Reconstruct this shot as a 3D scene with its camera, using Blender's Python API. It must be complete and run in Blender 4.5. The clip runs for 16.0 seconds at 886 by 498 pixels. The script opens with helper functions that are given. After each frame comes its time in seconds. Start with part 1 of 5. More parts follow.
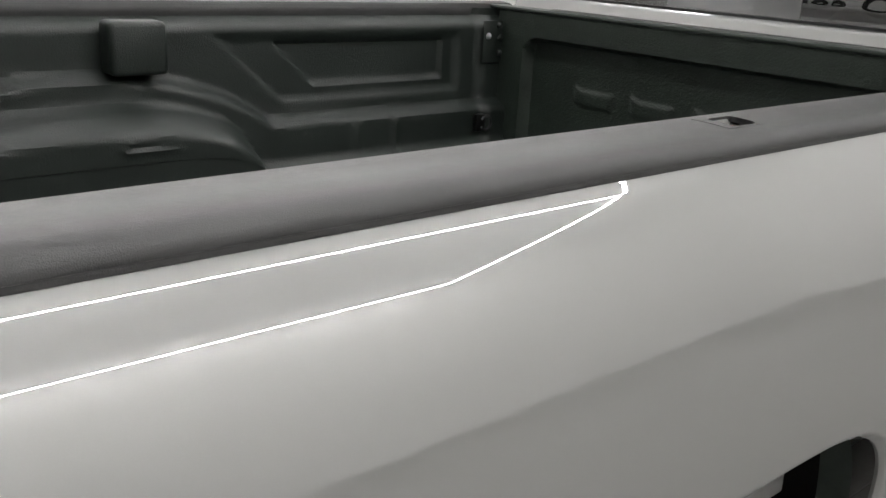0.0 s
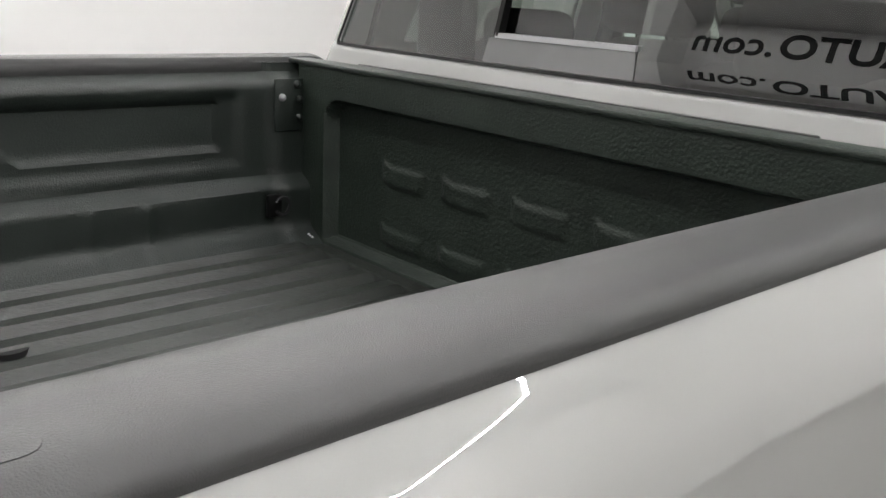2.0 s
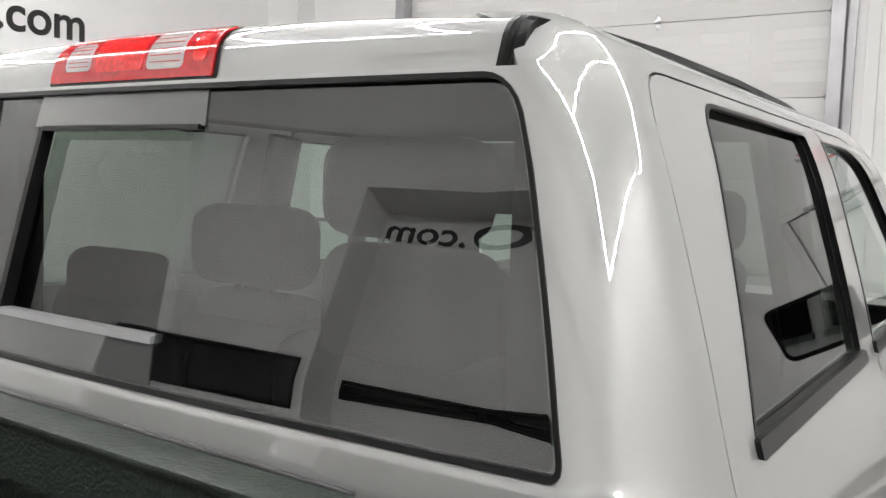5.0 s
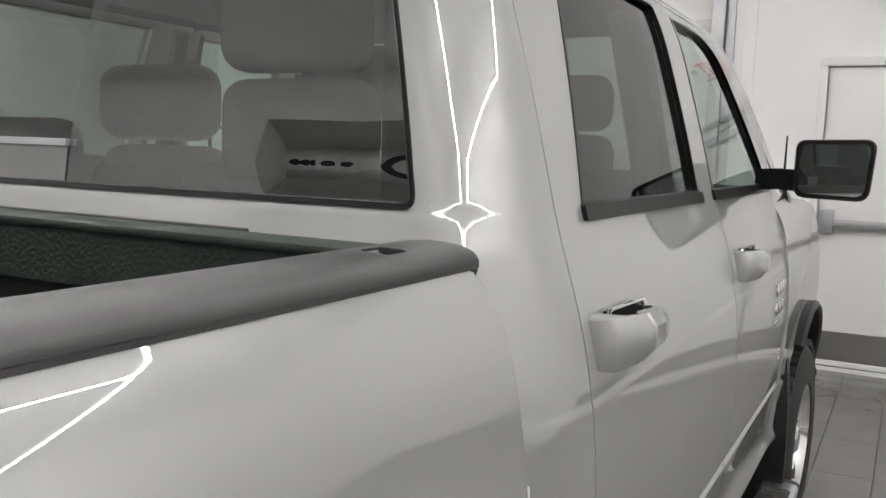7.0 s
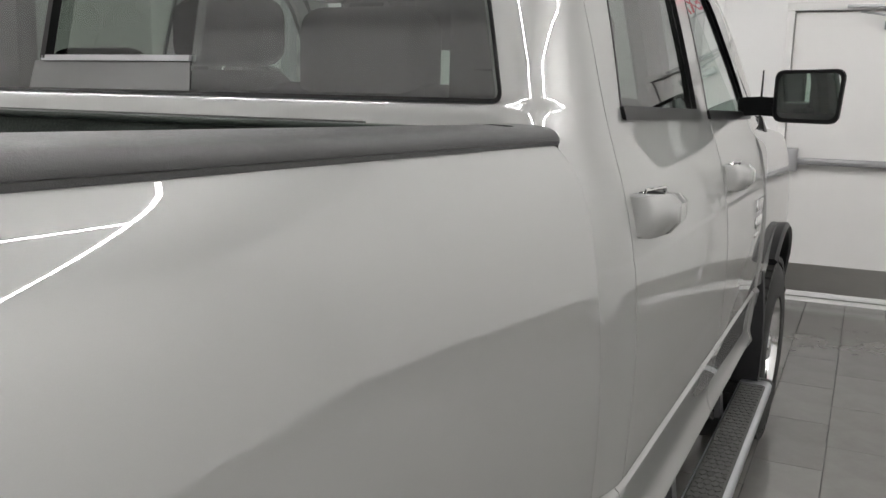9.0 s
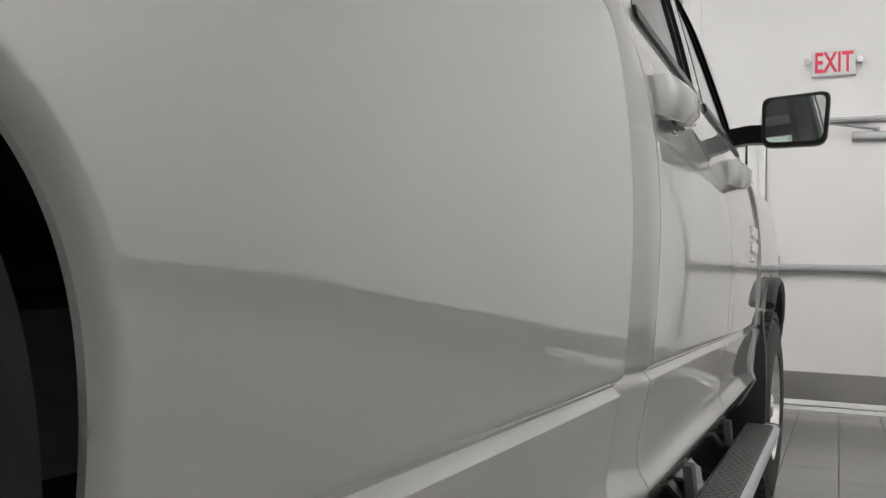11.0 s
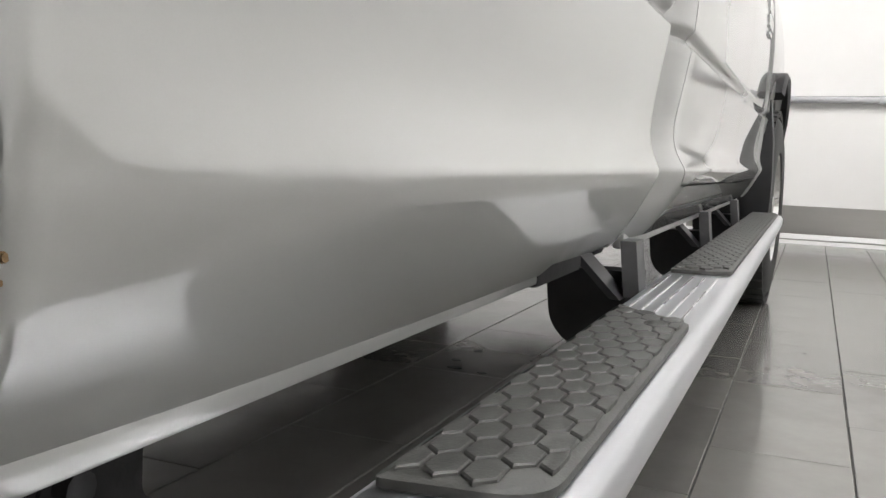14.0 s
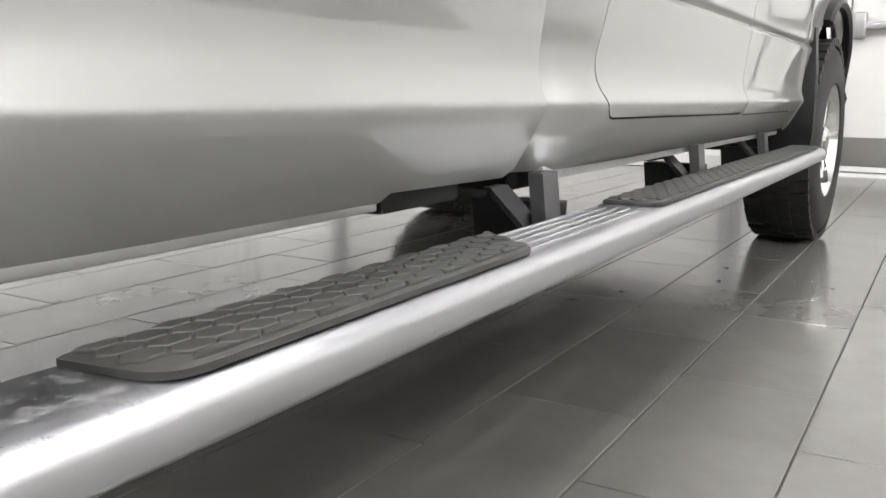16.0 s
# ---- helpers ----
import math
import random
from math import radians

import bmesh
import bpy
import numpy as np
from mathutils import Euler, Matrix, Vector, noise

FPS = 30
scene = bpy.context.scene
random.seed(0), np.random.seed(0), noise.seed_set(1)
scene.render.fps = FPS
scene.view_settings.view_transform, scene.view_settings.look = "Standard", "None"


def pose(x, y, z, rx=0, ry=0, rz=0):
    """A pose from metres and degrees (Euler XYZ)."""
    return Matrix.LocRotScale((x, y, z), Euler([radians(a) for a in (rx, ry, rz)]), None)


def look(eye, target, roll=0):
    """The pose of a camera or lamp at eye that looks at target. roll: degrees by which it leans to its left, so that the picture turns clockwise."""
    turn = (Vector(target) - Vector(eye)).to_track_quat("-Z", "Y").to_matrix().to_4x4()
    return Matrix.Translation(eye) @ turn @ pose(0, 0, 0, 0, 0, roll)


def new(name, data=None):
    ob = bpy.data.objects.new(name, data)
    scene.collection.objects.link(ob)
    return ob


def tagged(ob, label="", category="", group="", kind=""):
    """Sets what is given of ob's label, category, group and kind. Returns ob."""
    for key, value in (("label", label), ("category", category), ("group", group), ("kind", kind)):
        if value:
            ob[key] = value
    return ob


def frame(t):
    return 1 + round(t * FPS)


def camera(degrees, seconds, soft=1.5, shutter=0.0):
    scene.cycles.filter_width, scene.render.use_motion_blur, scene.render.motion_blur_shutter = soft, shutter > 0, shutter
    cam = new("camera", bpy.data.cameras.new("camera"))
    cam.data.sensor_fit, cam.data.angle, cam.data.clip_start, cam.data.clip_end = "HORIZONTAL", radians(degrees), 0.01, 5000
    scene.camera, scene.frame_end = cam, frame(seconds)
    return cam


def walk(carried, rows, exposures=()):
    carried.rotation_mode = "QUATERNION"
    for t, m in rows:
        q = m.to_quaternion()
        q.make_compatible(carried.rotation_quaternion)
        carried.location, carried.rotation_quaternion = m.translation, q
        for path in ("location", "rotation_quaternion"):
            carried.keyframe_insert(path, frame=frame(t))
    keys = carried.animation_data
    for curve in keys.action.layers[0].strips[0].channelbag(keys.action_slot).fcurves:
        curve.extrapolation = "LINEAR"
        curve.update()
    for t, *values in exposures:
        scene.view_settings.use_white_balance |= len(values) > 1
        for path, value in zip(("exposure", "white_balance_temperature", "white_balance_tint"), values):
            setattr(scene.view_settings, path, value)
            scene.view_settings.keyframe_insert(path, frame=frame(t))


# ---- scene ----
cam = camera(53.71, 16.0)
PATH = [
    (0, (1.4248, -1.1864, 1.5856), (-0.0072, 0.0501, 0.9372), 3.33),
    (0.5, (1.4252, -0.9824, 1.5875), (-0.0037, 0.2621, 0.9476), 3.52),
    (1, (1.4039, -0.7563, 1.5777), (-0.0356, 0.4799, 0.9454), 3.10),
    (1.5, (1.3109, -0.5104, 1.5864), (-0.1329, 0.7237, 0.9603), 2.48),
    (2, (1.2581, -0.3783, 1.6088), (-0.1641, 0.9102, 1.0458), 3.02),
    (2.5, (1.2409, -0.2009, 1.6450), (-0.1803, 1.1360, 1.2058), 3.02),
    (3, (1.2096, -0.0548, 1.6842), (-0.1740, 1.3510, 1.3537), 2.69),
    (3.5, (1.1454, 0.0741, 1.7063), (-0.1949, 1.5400, 1.4726), 2.66),
    (4, (1.0998, 0.1418, 1.7377), (-0.1716, 1.6765, 1.5696), 2.26),
    (4.5, (1.1280, 0.2116, 1.7457), (-0.0663, 1.8088, 1.5950), 2.19),
    (5, (1.1978, 0.2832, 1.7489), (0.0890, 1.9414, 1.6047), 2.14),
    (5.2, (1.2306, 0.3079, 1.7450), (0.1540, 1.9873, 1.6009), 2.02),
    (7.3, (1.382, 0.049, 1.5), (0.464, 1.808, 1.248), 1.9),
    (7.5, (1.387, -0.004, 1.488), (0.483, 1.758, 1.213), 1.8),
    (8, (1.392, -0.101, 1.465), (0.52, 1.672, 1.159), 1.6),
    (8.5, (1.397, -0.184, 1.468), (0.544, 1.593, 1.132), 1.6),
    (8.7, (1.377, -0.213, 1.471), (0.525, 1.564, 1.128), 1.6),
    (10.8, (1.312, -0.274, 0.95), (0.484, 1.546, 1.008), 1.9),
    (11, (1.303, -0.265, 0.924), (0.478, 1.555, 0.995), 1.7),
    (11.5, (1.271, -0.22, 0.871), (0.455, 1.603, 0.972), 1.9),
    (12, (1.236, -0.184, 0.803), (0.429, 1.645, 0.885), 1.9),
    (12.5, (1.221, -0.167, 0.767), (0.426, 1.666, 0.688), 1.8),
    (13, (1.208, -0.171, 0.721), (0.429, 1.664, 0.568), 1.6),
    (13.5, (1.199, -0.186, 0.655), (0.431, 1.65, 0.459), 1.7),
    (14, (1.2, -0.158, 0.591), (0.431, 1.676, 0.376), 2.1),
    (14.5, (1.234, -0.165, 0.536), (0.413, 1.641, 0.283), 1.7),
    (15, (1.268, -0.162, 0.529), (0.363, 1.593, 0.208), 1.2),
    (15.5, (1.372, -0.138, 0.566), (0.409, 1.58, 0.216), 0.9),
    (16, (1.494, -0.108, 0.594), (0.51, 1.598, 0.242), 0.6),
]
EXPOSURES = [(0, 0.0), (1.5, -0.05), (2, 0.25), (2.5, 0.35), (4, 0.33), (5, 0.2), (7.5, 0.0), (8.7, -0.03), (11, 0.0), (12, 0.05), (12.5, 0.25), (14, 0.78), (15, 0.92), (16, 1.0)]
walk(cam, [(t, look(e, g, r)) for t, e, g, r in PATH], EXPOSURES)

# ---------------------------------------------------------------- light
world = bpy.data.worlds.new("world")
scene.world = world
world.use_nodes = True
wn = world.node_tree.nodes
wn["Background"].inputs[0].default_value = (0.8, 0.82, 0.85, 1)
wn["Background"].inputs[1].default_value = 0.05


# ---------------------------------------------------------------- materials
def material(name, base, rough=0.5, metal=0.0, coat=0.0, coat_rough=0.03, coat_ior=1.5, var=0.0, var_scale=6.0,
             bump=0.0, bump_scale=200.0, rough_var=0.0, spec=0.5, random_var=0.0, stretch=(1, 1, 1)):
    m = bpy.data.materials.new(name)
    m.use_nodes = True
    nt = m.node_tree
    b = nt.nodes["Principled BSDF"]
    b.inputs["Base Color"].default_value = (*base, 1)
    b.inputs["Roughness"].default_value = rough
    b.inputs["Metallic"].default_value = metal
    b.inputs["Coat Weight"].default_value = coat
    b.inputs["Coat Roughness"].default_value = coat_rough
    b.inputs["Coat IOR"].default_value = coat_ior
    b.inputs["Specular IOR Level"].default_value = spec
    tc = nt.nodes.new("ShaderNodeTexCoord")
    mp = nt.nodes.new("ShaderNodeMapping")
    mp.inputs["Scale"].default_value = stretch
    nt.links.new(tc.outputs["Object"], mp.inputs["Vector"])
    if var or rough_var or random_var:
        n1 = nt.nodes.new("ShaderNodeTexNoise")
        n1.inputs["Scale"].default_value = var_scale
        n1.inputs["Detail"].default_value = 8
        n1.inputs["Roughness"].default_value = 0.65
        nt.links.new(mp.outputs["Vector"], n1.inputs["Vector"])
        fac = n1.outputs["Fac"]
        if var:
            rmp = nt.nodes.new("ShaderNodeMapRange")
            rmp.inputs["From Min"].default_value, rmp.inputs["From Max"].default_value = 0.3, 0.7
            rmp.inputs["To Min"].default_value, rmp.inputs["To Max"].default_value = 1 - var, 1 + var
            nt.links.new(fac, rmp.inputs["Value"])
            hsv = nt.nodes.new("ShaderNodeHueSaturation")
            hsv.inputs["Color"].default_value = (*base, 1)
            val = rmp.outputs["Result"]
            if random_var:
                oi = nt.nodes.new("ShaderNodeObjectInfo")
                r2 = nt.nodes.new("ShaderNodeMapRange")
                r2.inputs["To Min"].default_value, r2.inputs["To Max"].default_value = 1 - random_var, 1 + random_var
                nt.links.new(oi.outputs["Random"], r2.inputs["Value"])
                mul = nt.nodes.new("ShaderNodeMath")
                mul.operation = "MULTIPLY"
                nt.links.new(val, mul.inputs[0])
                nt.links.new(r2.outputs["Result"], mul.inputs[1])
                val = mul.outputs[0]
            nt.links.new(val, hsv.inputs["Value"])
            nt.links.new(hsv.outputs["Color"], b.inputs["Base Color"])
        if rough_var:
            n3 = nt.nodes.new("ShaderNodeMapRange")
            n3.inputs["From Min"].default_value, n3.inputs["From Max"].default_value = 0.3, 0.7
            n3.inputs["To Min"].default_value, n3.inputs["To Max"].default_value = rough - rough_var, rough + rough_var
            nt.links.new(fac, n3.inputs["Value"])
            nt.links.new(n3.outputs["Result"], b.inputs["Roughness"])
    if bump:
        n2 = nt.nodes.new("ShaderNodeTexNoise")
        n2.inputs["Scale"].default_value = bump_scale
        n2.inputs["Detail"].default_value = 4
        nt.links.new(mp.outputs["Vector"], n2.inputs["Vector"])
        bp = nt.nodes.new("ShaderNodeBump")
        bp.inputs["Strength"].default_value = bump
        bp.inputs["Distance"].default_value = 0.002
        nt.links.new(n2.outputs["Fac"], bp.inputs["Height"])
        nt.links.new(bp.outputs["Normal"], b.inputs["Normal"])
    return m


def glass(name, tint, gloss=0.12, rough=0.0):
    """A thin tinted pane: what is behind shows through the tint, the room mirrors in its surface."""
    m = bpy.data.materials.new(name)
    m.use_nodes = True
    nt = m.node_tree
    nt.nodes.clear()
    out = nt.nodes.new("ShaderNodeOutputMaterial")
    tr = nt.nodes.new("ShaderNodeBsdfTransparent")
    tr.inputs[0].default_value = (*tint, 1)
    gl = nt.nodes.new("ShaderNodeBsdfGlossy")
    gl.inputs["Roughness"].default_value = rough
    fr = nt.nodes.new("ShaderNodeLayerWeight")
    fr.inputs["Blend"].default_value = 0.5
    pw = nt.nodes.new("ShaderNodeMath")
    pw.operation = "POWER"
    pw.inputs[1].default_value = 5.0
    nt.links.new(fr.outputs["Facing"], pw.inputs[0])
    ad = nt.nodes.new("ShaderNodeMath")
    ad.operation = "MULTIPLY_ADD"
    ad.use_clamp = True
    ad.inputs[1].default_value = 0.95 - gloss
    ad.inputs[2].default_value = gloss + 0.04
    nt.links.new(pw.outputs[0], ad.inputs[0])
    mx = nt.nodes.new("ShaderNodeMixShader")
    nt.links.new(ad.outputs[0], mx.inputs[0])
    nt.links.new(tr.outputs[0], mx.inputs[1])
    nt.links.new(gl.outputs[0], mx.inputs[2])
    nt.links.new(mx.outputs[0], out.inputs[0])
    return m


def glow(name, color, strength):
    m = bpy.data.materials.new(name)
    m.use_nodes = True
    b = m.node_tree.nodes["Principled BSDF"]
    b.inputs["Base Color"].default_value = (*color, 1)
    b.inputs["Emission Color"].default_value = (*color, 1)
    b.inputs["Emission Strength"].default_value = strength
    return m


PAINT = material("silver_paint", (0.335, 0.335, 0.328), rough=0.42, metal=0.30, coat=1.0, coat_rough=0.003, coat_ior=2.25, var=0.015, var_scale=900)
PAINT_IN = material("silver_paint_inner", (0.45, 0.45, 0.44), rough=0.45, metal=0.3, var=0.1, var_scale=20)
CAP = material("black_cap_plastic", (0.040, 0.040, 0.040), rough=0.42, bump=0.25, bump_scale=900, var=0.1, var_scale=12)
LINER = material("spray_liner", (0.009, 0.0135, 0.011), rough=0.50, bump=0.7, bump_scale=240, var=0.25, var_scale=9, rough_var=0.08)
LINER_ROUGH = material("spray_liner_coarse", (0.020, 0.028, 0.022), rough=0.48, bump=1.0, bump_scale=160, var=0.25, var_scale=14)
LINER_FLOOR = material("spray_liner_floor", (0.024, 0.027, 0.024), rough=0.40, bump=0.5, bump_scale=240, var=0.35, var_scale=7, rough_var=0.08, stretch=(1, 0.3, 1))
BLACK = material("black_trim", (0.006, 0.006, 0.006), rough=0.32, spec=0.22, var=0.1)
BLACK_GLOSS = material("black_gloss", (0.010, 0.010, 0.010), rough=0.12, spec=0.5, var=0.1)
DARK = material("underbody_dark", (0.009, 0.009, 0.009), rough=0.7, spec=0.25, bump=0.4, bump_scale=60, var=0.4)
RUBBER = material("tyre_rubber", (0.022, 0.022, 0.021), rough=0.68, bump=0.3, bump_scale=120, var=0.2)
PAD = material("step_pad_rubber", (0.046, 0.046, 0.043), rough=0.5, bump=0.25, bump_scale=400, var=0.18, var_scale=30)
ALU = material("polished_aluminium", (0.86, 0.86, 0.88), rough=0.30, metal=1.0, var=0.06, var_scale=25, rough_var=0.08, stretch=(1, 0.08, 1))
CHROME = material("chrome", (0.82, 0.82, 0.82), rough=0.06, metal=1.0, var=0.03)
BRACKET = material("bracket_black", (0.014, 0.014, 0.015), rough=0.45, spec=0.3, var=0.2, var_scale=20)
STEEL = material("stainless_band", (0.42, 0.41, 0.39), rough=0.34, metal=1.0, var=0.03, var_scale=3, stretch=(1, 1, 6), rough_var=0.02)
GREYMETAL = material("grey_metal", (0.42, 0.42, 0.43), rough=0.38, metal=0.7, var=0.08)
WALL = material("white_wall_paint", (0.84, 0.835, 0.825), rough=0.55, bump=0.15, bump_scale=90, var=0.02, var_scale=1.5)
DOORPAINT = material("white_door_paint", (0.78, 0.77, 0.755), rough=0.4, var=0.02, var_scale=2)
CEIL = material("ceiling_paint", (0.05, 0.05, 0.052), rough=0.8, var=0.03, var_scale=2)
TILE = material("floor_tile", (0.150, 0.145, 0.136), rough=0.17, spec=0.60, var=0.10, var_scale=5.0, rough_var=0.03, random_var=0.08)
GROUT = material("grout", (0.05, 0.048, 0.045), rough=0.8, var=0.2, var_scale=40)
LETTER = material("sign_letter_black", (0.02, 0.02, 0.02), rough=0.4, var=0.05)
# seat cloth near black: the dimness of the cabin is in its colour
SEAT = material("seat_cloth_shaded", (0.005, 0.005, 0.005), rough=0.9, spec=0.0, var=0.1, var_scale=4)
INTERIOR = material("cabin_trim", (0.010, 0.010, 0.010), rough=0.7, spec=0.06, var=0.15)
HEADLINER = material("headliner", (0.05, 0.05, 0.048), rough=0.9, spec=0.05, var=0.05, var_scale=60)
WHITE_PLASTIC = material("white_plastic", (0.8, 0.8, 0.8), rough=0.4, var=0.02)
RED = material("exit_red", (0.75, 0.03, 0.08), rough=0.4, var=0.05)
LENS_RED = material("red_lens", (0.55, 0.012, 0.018), rough=0.08, coat=1.0, var=0.25, var_scale=60)
RED_BRIGHT = material("bright_red_lens", (0.85, 0.02, 0.02), rough=0.1, coat=1.0, var=0.3, var_scale=150)
LENS_CLEAR = material("clear_lens", (0.55, 0.50, 0.49), rough=0.12, coat=1.0, var=0.2, var_scale=120, stretch=(0.2, 1, 6))
GLASS_REAR = glass("privacy_glass", (0.36, 0.43, 0.39), 0.115)
GLASS_SIDE = glass("privacy_side_glass", (0.26, 0.29, 0.27), 0.04)
GLASS_FRONT = glass("clear_glass", (0.72, 0.80, 0.76), 0.0)
MIRROR = material("mirror_glass", (0.75, 0.8, 0.78), rough=0.01, metal=1.0)
TUBE = glow("led_tube", (1.0, 0.985, 0.975), 104.0)


def stained(m, colour, rough, scale, low, high, axis, start, end, height):
    """Dirt and scuffs with a ragged shape on the upper face of a part, thinning out along an axis."""
    nt = m.node_tree
    b = nt.nodes["Principled BSDF"]
    tc = nt.nodes.new("ShaderNodeTexCoord")
    n = nt.nodes.new("ShaderNodeTexNoise")
    n.inputs["Scale"].default_value = scale
    n.inputs["Detail"].default_value = 9
    n.inputs["Roughness"].default_value = 0.7
    nt.links.new(tc.outputs["Object"], n.inputs["Vector"])
    sep = nt.nodes.new("ShaderNodeSeparateXYZ")
    nt.links.new(tc.outputs["Object"], sep.inputs[0])

    def ramp(src, a, b2, smooth=True):
        r = nt.nodes.new("ShaderNodeMapRange")
        r.interpolation_type = "SMOOTHSTEP"
        r.inputs["From Min"].default_value, r.inputs["From Max"].default_value = a, b2
        nt.links.new(src, r.inputs["Value"])
        return r.outputs["Result"]

    def times(p, q):
        r = nt.nodes.new("ShaderNodeMath")
        r.operation = "MULTIPLY"
        nt.links.new(p, r.inputs[0])
        nt.links.new(q, r.inputs[1])
        return r.outputs[0]
    f = times(ramp(n.outputs["Fac"], low, high), times(ramp(sep.outputs[axis], end, start), ramp(sep.outputs[2], height - 0.004, height)))
    mix = nt.nodes.new("ShaderNodeMix")
    mix.data_type = "RGBA"
    nt.links.new(f, mix.inputs[0])
    old = b.inputs["Base Color"].links
    if old:
        nt.links.new(old[0].from_socket, mix.inputs[6])
    else:
        mix.inputs[6].default_value = b.inputs["Base Color"].default_value
    mix.inputs[7].default_value = (*colour, 1)
    nt.links.new(mix.outputs[2], b.inputs["Base Color"])
    if b.inputs["Metallic"].default_value > 0.5:
        inv = nt.nodes.new("ShaderNodeMath")
        inv.operation = "SUBTRACT"
        inv.inputs[0].default_value = 1.0
        nt.links.new(f, inv.inputs[1])
        nt.links.new(inv.outputs[0], b.inputs["Metallic"])
    return m


ALU_BAR = stained(material("worn_aluminium", (0.62, 0.63, 0.66), rough=0.33, metal=1.0, var=0.06, var_scale=25, rough_var=0.06, stretch=(1, 0.08, 1)),
                  (0.16, 0.155, 0.145), 0.6, 42.0, 0.50, 0.62, 1, 0.16, 0.30, 0.411)
CAP_WORN = stained(material("scuffed_cap_plastic", (0.008, 0.008, 0.008), rough=0.42, spec=0.35, bump=0.25, bump_scale=900, var=0.1, var_scale=12),
                   (0.34, 0.34, 0.33), 0.6, 70.0, 0.60, 0.66, 1, 0.16, 0.30, 0.392)


# ---------------------------------------------------------------- mesh helpers
def orient(bm, centre):
    """Turn an open sheet so that it faces away from a point."""
    bm.normal_update()
    c = Vector(centre)
    if sum(f.normal.dot(f.calc_center_median() - c) for f in bm.faces) < 0:
        bmesh.ops.reverse_faces(bm, faces=bm.faces[:])
    return bm


def link_mesh(name, bm, mat, parent=None, label="", smooth=True, angle=35, closed=True):
    if closed:
        bmesh.ops.recalc_face_normals(bm, faces=bm.faces[:])
    me = bpy.data.meshes.new(name)
    bm.to_mesh(me)
    bm.free()
    for mm in (mat if isinstance(mat, (list, tuple)) else [mat]):
        me.materials.append(mm)
    if smooth:
        me.shade_smooth()
        me.set_sharp_from_angle(angle=radians(angle))
    ob = new(name, me)
    if parent is not None:
        ob.parent = parent
    if label:
        ob["label"] = label
    return ob


def part(name, bm, mat, parent, label="", smooth=True, angle=35, closed=True):
    return link_mesh(name, bm, mat, parent, label, smooth, angle, closed)


CABIN = (0, 2.2, 1.4)


def pane(name, bm, mat, parent, label=""):
    return part(name, orient(bm, CABIN), mat, parent, label, closed=False)


def thing(name, label, category, loc=(0, 0, 0), group="", kind=""):
    e = new(name)
    e.empty_display_size = 0.1
    e.location = loc
    return tagged(e, label, category, group, kind)


def box(bm, lo, hi, bevel=0.0, seg=2, rot=None):
    r = bmesh.ops.create_cube(bm, size=1.0)
    vs = r["verts"]
    c = [(a + b) / 2 for a, b in zip(lo, hi)]
    for v in vs:
        v.co = Vector([c[i] + v.co[i] * (hi[i] - lo[i]) for i in range(3)])
    if bevel:
        es = list({e for v in vs for e in v.link_edges})
        r2 = bmesh.ops.bevel(bm, geom=es, offset=bevel, segments=seg, profile=0.5, affect="EDGES")
        vs = list({v for f in r2["faces"] for v in f.verts} | {v for v in vs if v.is_valid})
    if rot is not None:
        bmesh.ops.transform(bm, matrix=rot, verts=vs)
    return vs


def boxm(lo, hi, bevel=0.0, seg=2):
    bm = bmesh.new()
    box(bm, lo, hi, bevel, seg)
    return bm


def loft(bm, rings, closed=True, caps=True):
    """Skin through rings of points."""
    vr = [[bm.verts.new(p) for p in ring] for ring in rings]
    n = len(vr[0])
    for a, b in zip(vr, vr[1:]):
        for i in range(n if closed else n - 1):
            j = (i + 1) % n
            bm.faces.new((a[i], a[j], b[j], b[i]))
    if caps and closed:
        bm.faces.new(vr[0])
        bm.faces.new(vr[-1])
    return vr


def tube(bm, pts, r, seg=10):
    pts = [Vector(p) for p in pts]
    rings = []
    for i, p in enumerate(pts):
        d = (pts[min(i + 1, len(pts) - 1)] - pts[max(i - 1, 0)]).normalized()
        a = d.orthogonal().normalized() if i == 0 else (prev - d * prev.dot(d)).normalized()
        prev = a
        b = d.cross(a)
        rr = r[i] if isinstance(r, (list, tuple)) else r
        rings.append([p + a * rr * math.cos(2 * math.pi * k / seg) + b * rr * math.sin(2 * math.pi * k / seg) for k in range(seg)])
    loft(bm, rings)


def lathe(bm, prof, axis="x", centre=(0, 0, 0), seg=48, caps=True):
    """Turn a profile of (along, radius) about an axis."""
    rings = []
    for a, r in prof:
        ring = []
        for k in range(seg):
            c, s = math.cos(2 * math.pi * k / seg) * r, math.sin(2 * math.pi * k / seg) * r
            ring.append(Vector(centre) + (Vector((a, c, s)) if axis == "x" else Vector((c, a, s)) if axis == "y" else Vector((c, s, a))))
        rings.append(ring)
    loft(bm, rings, caps=caps)


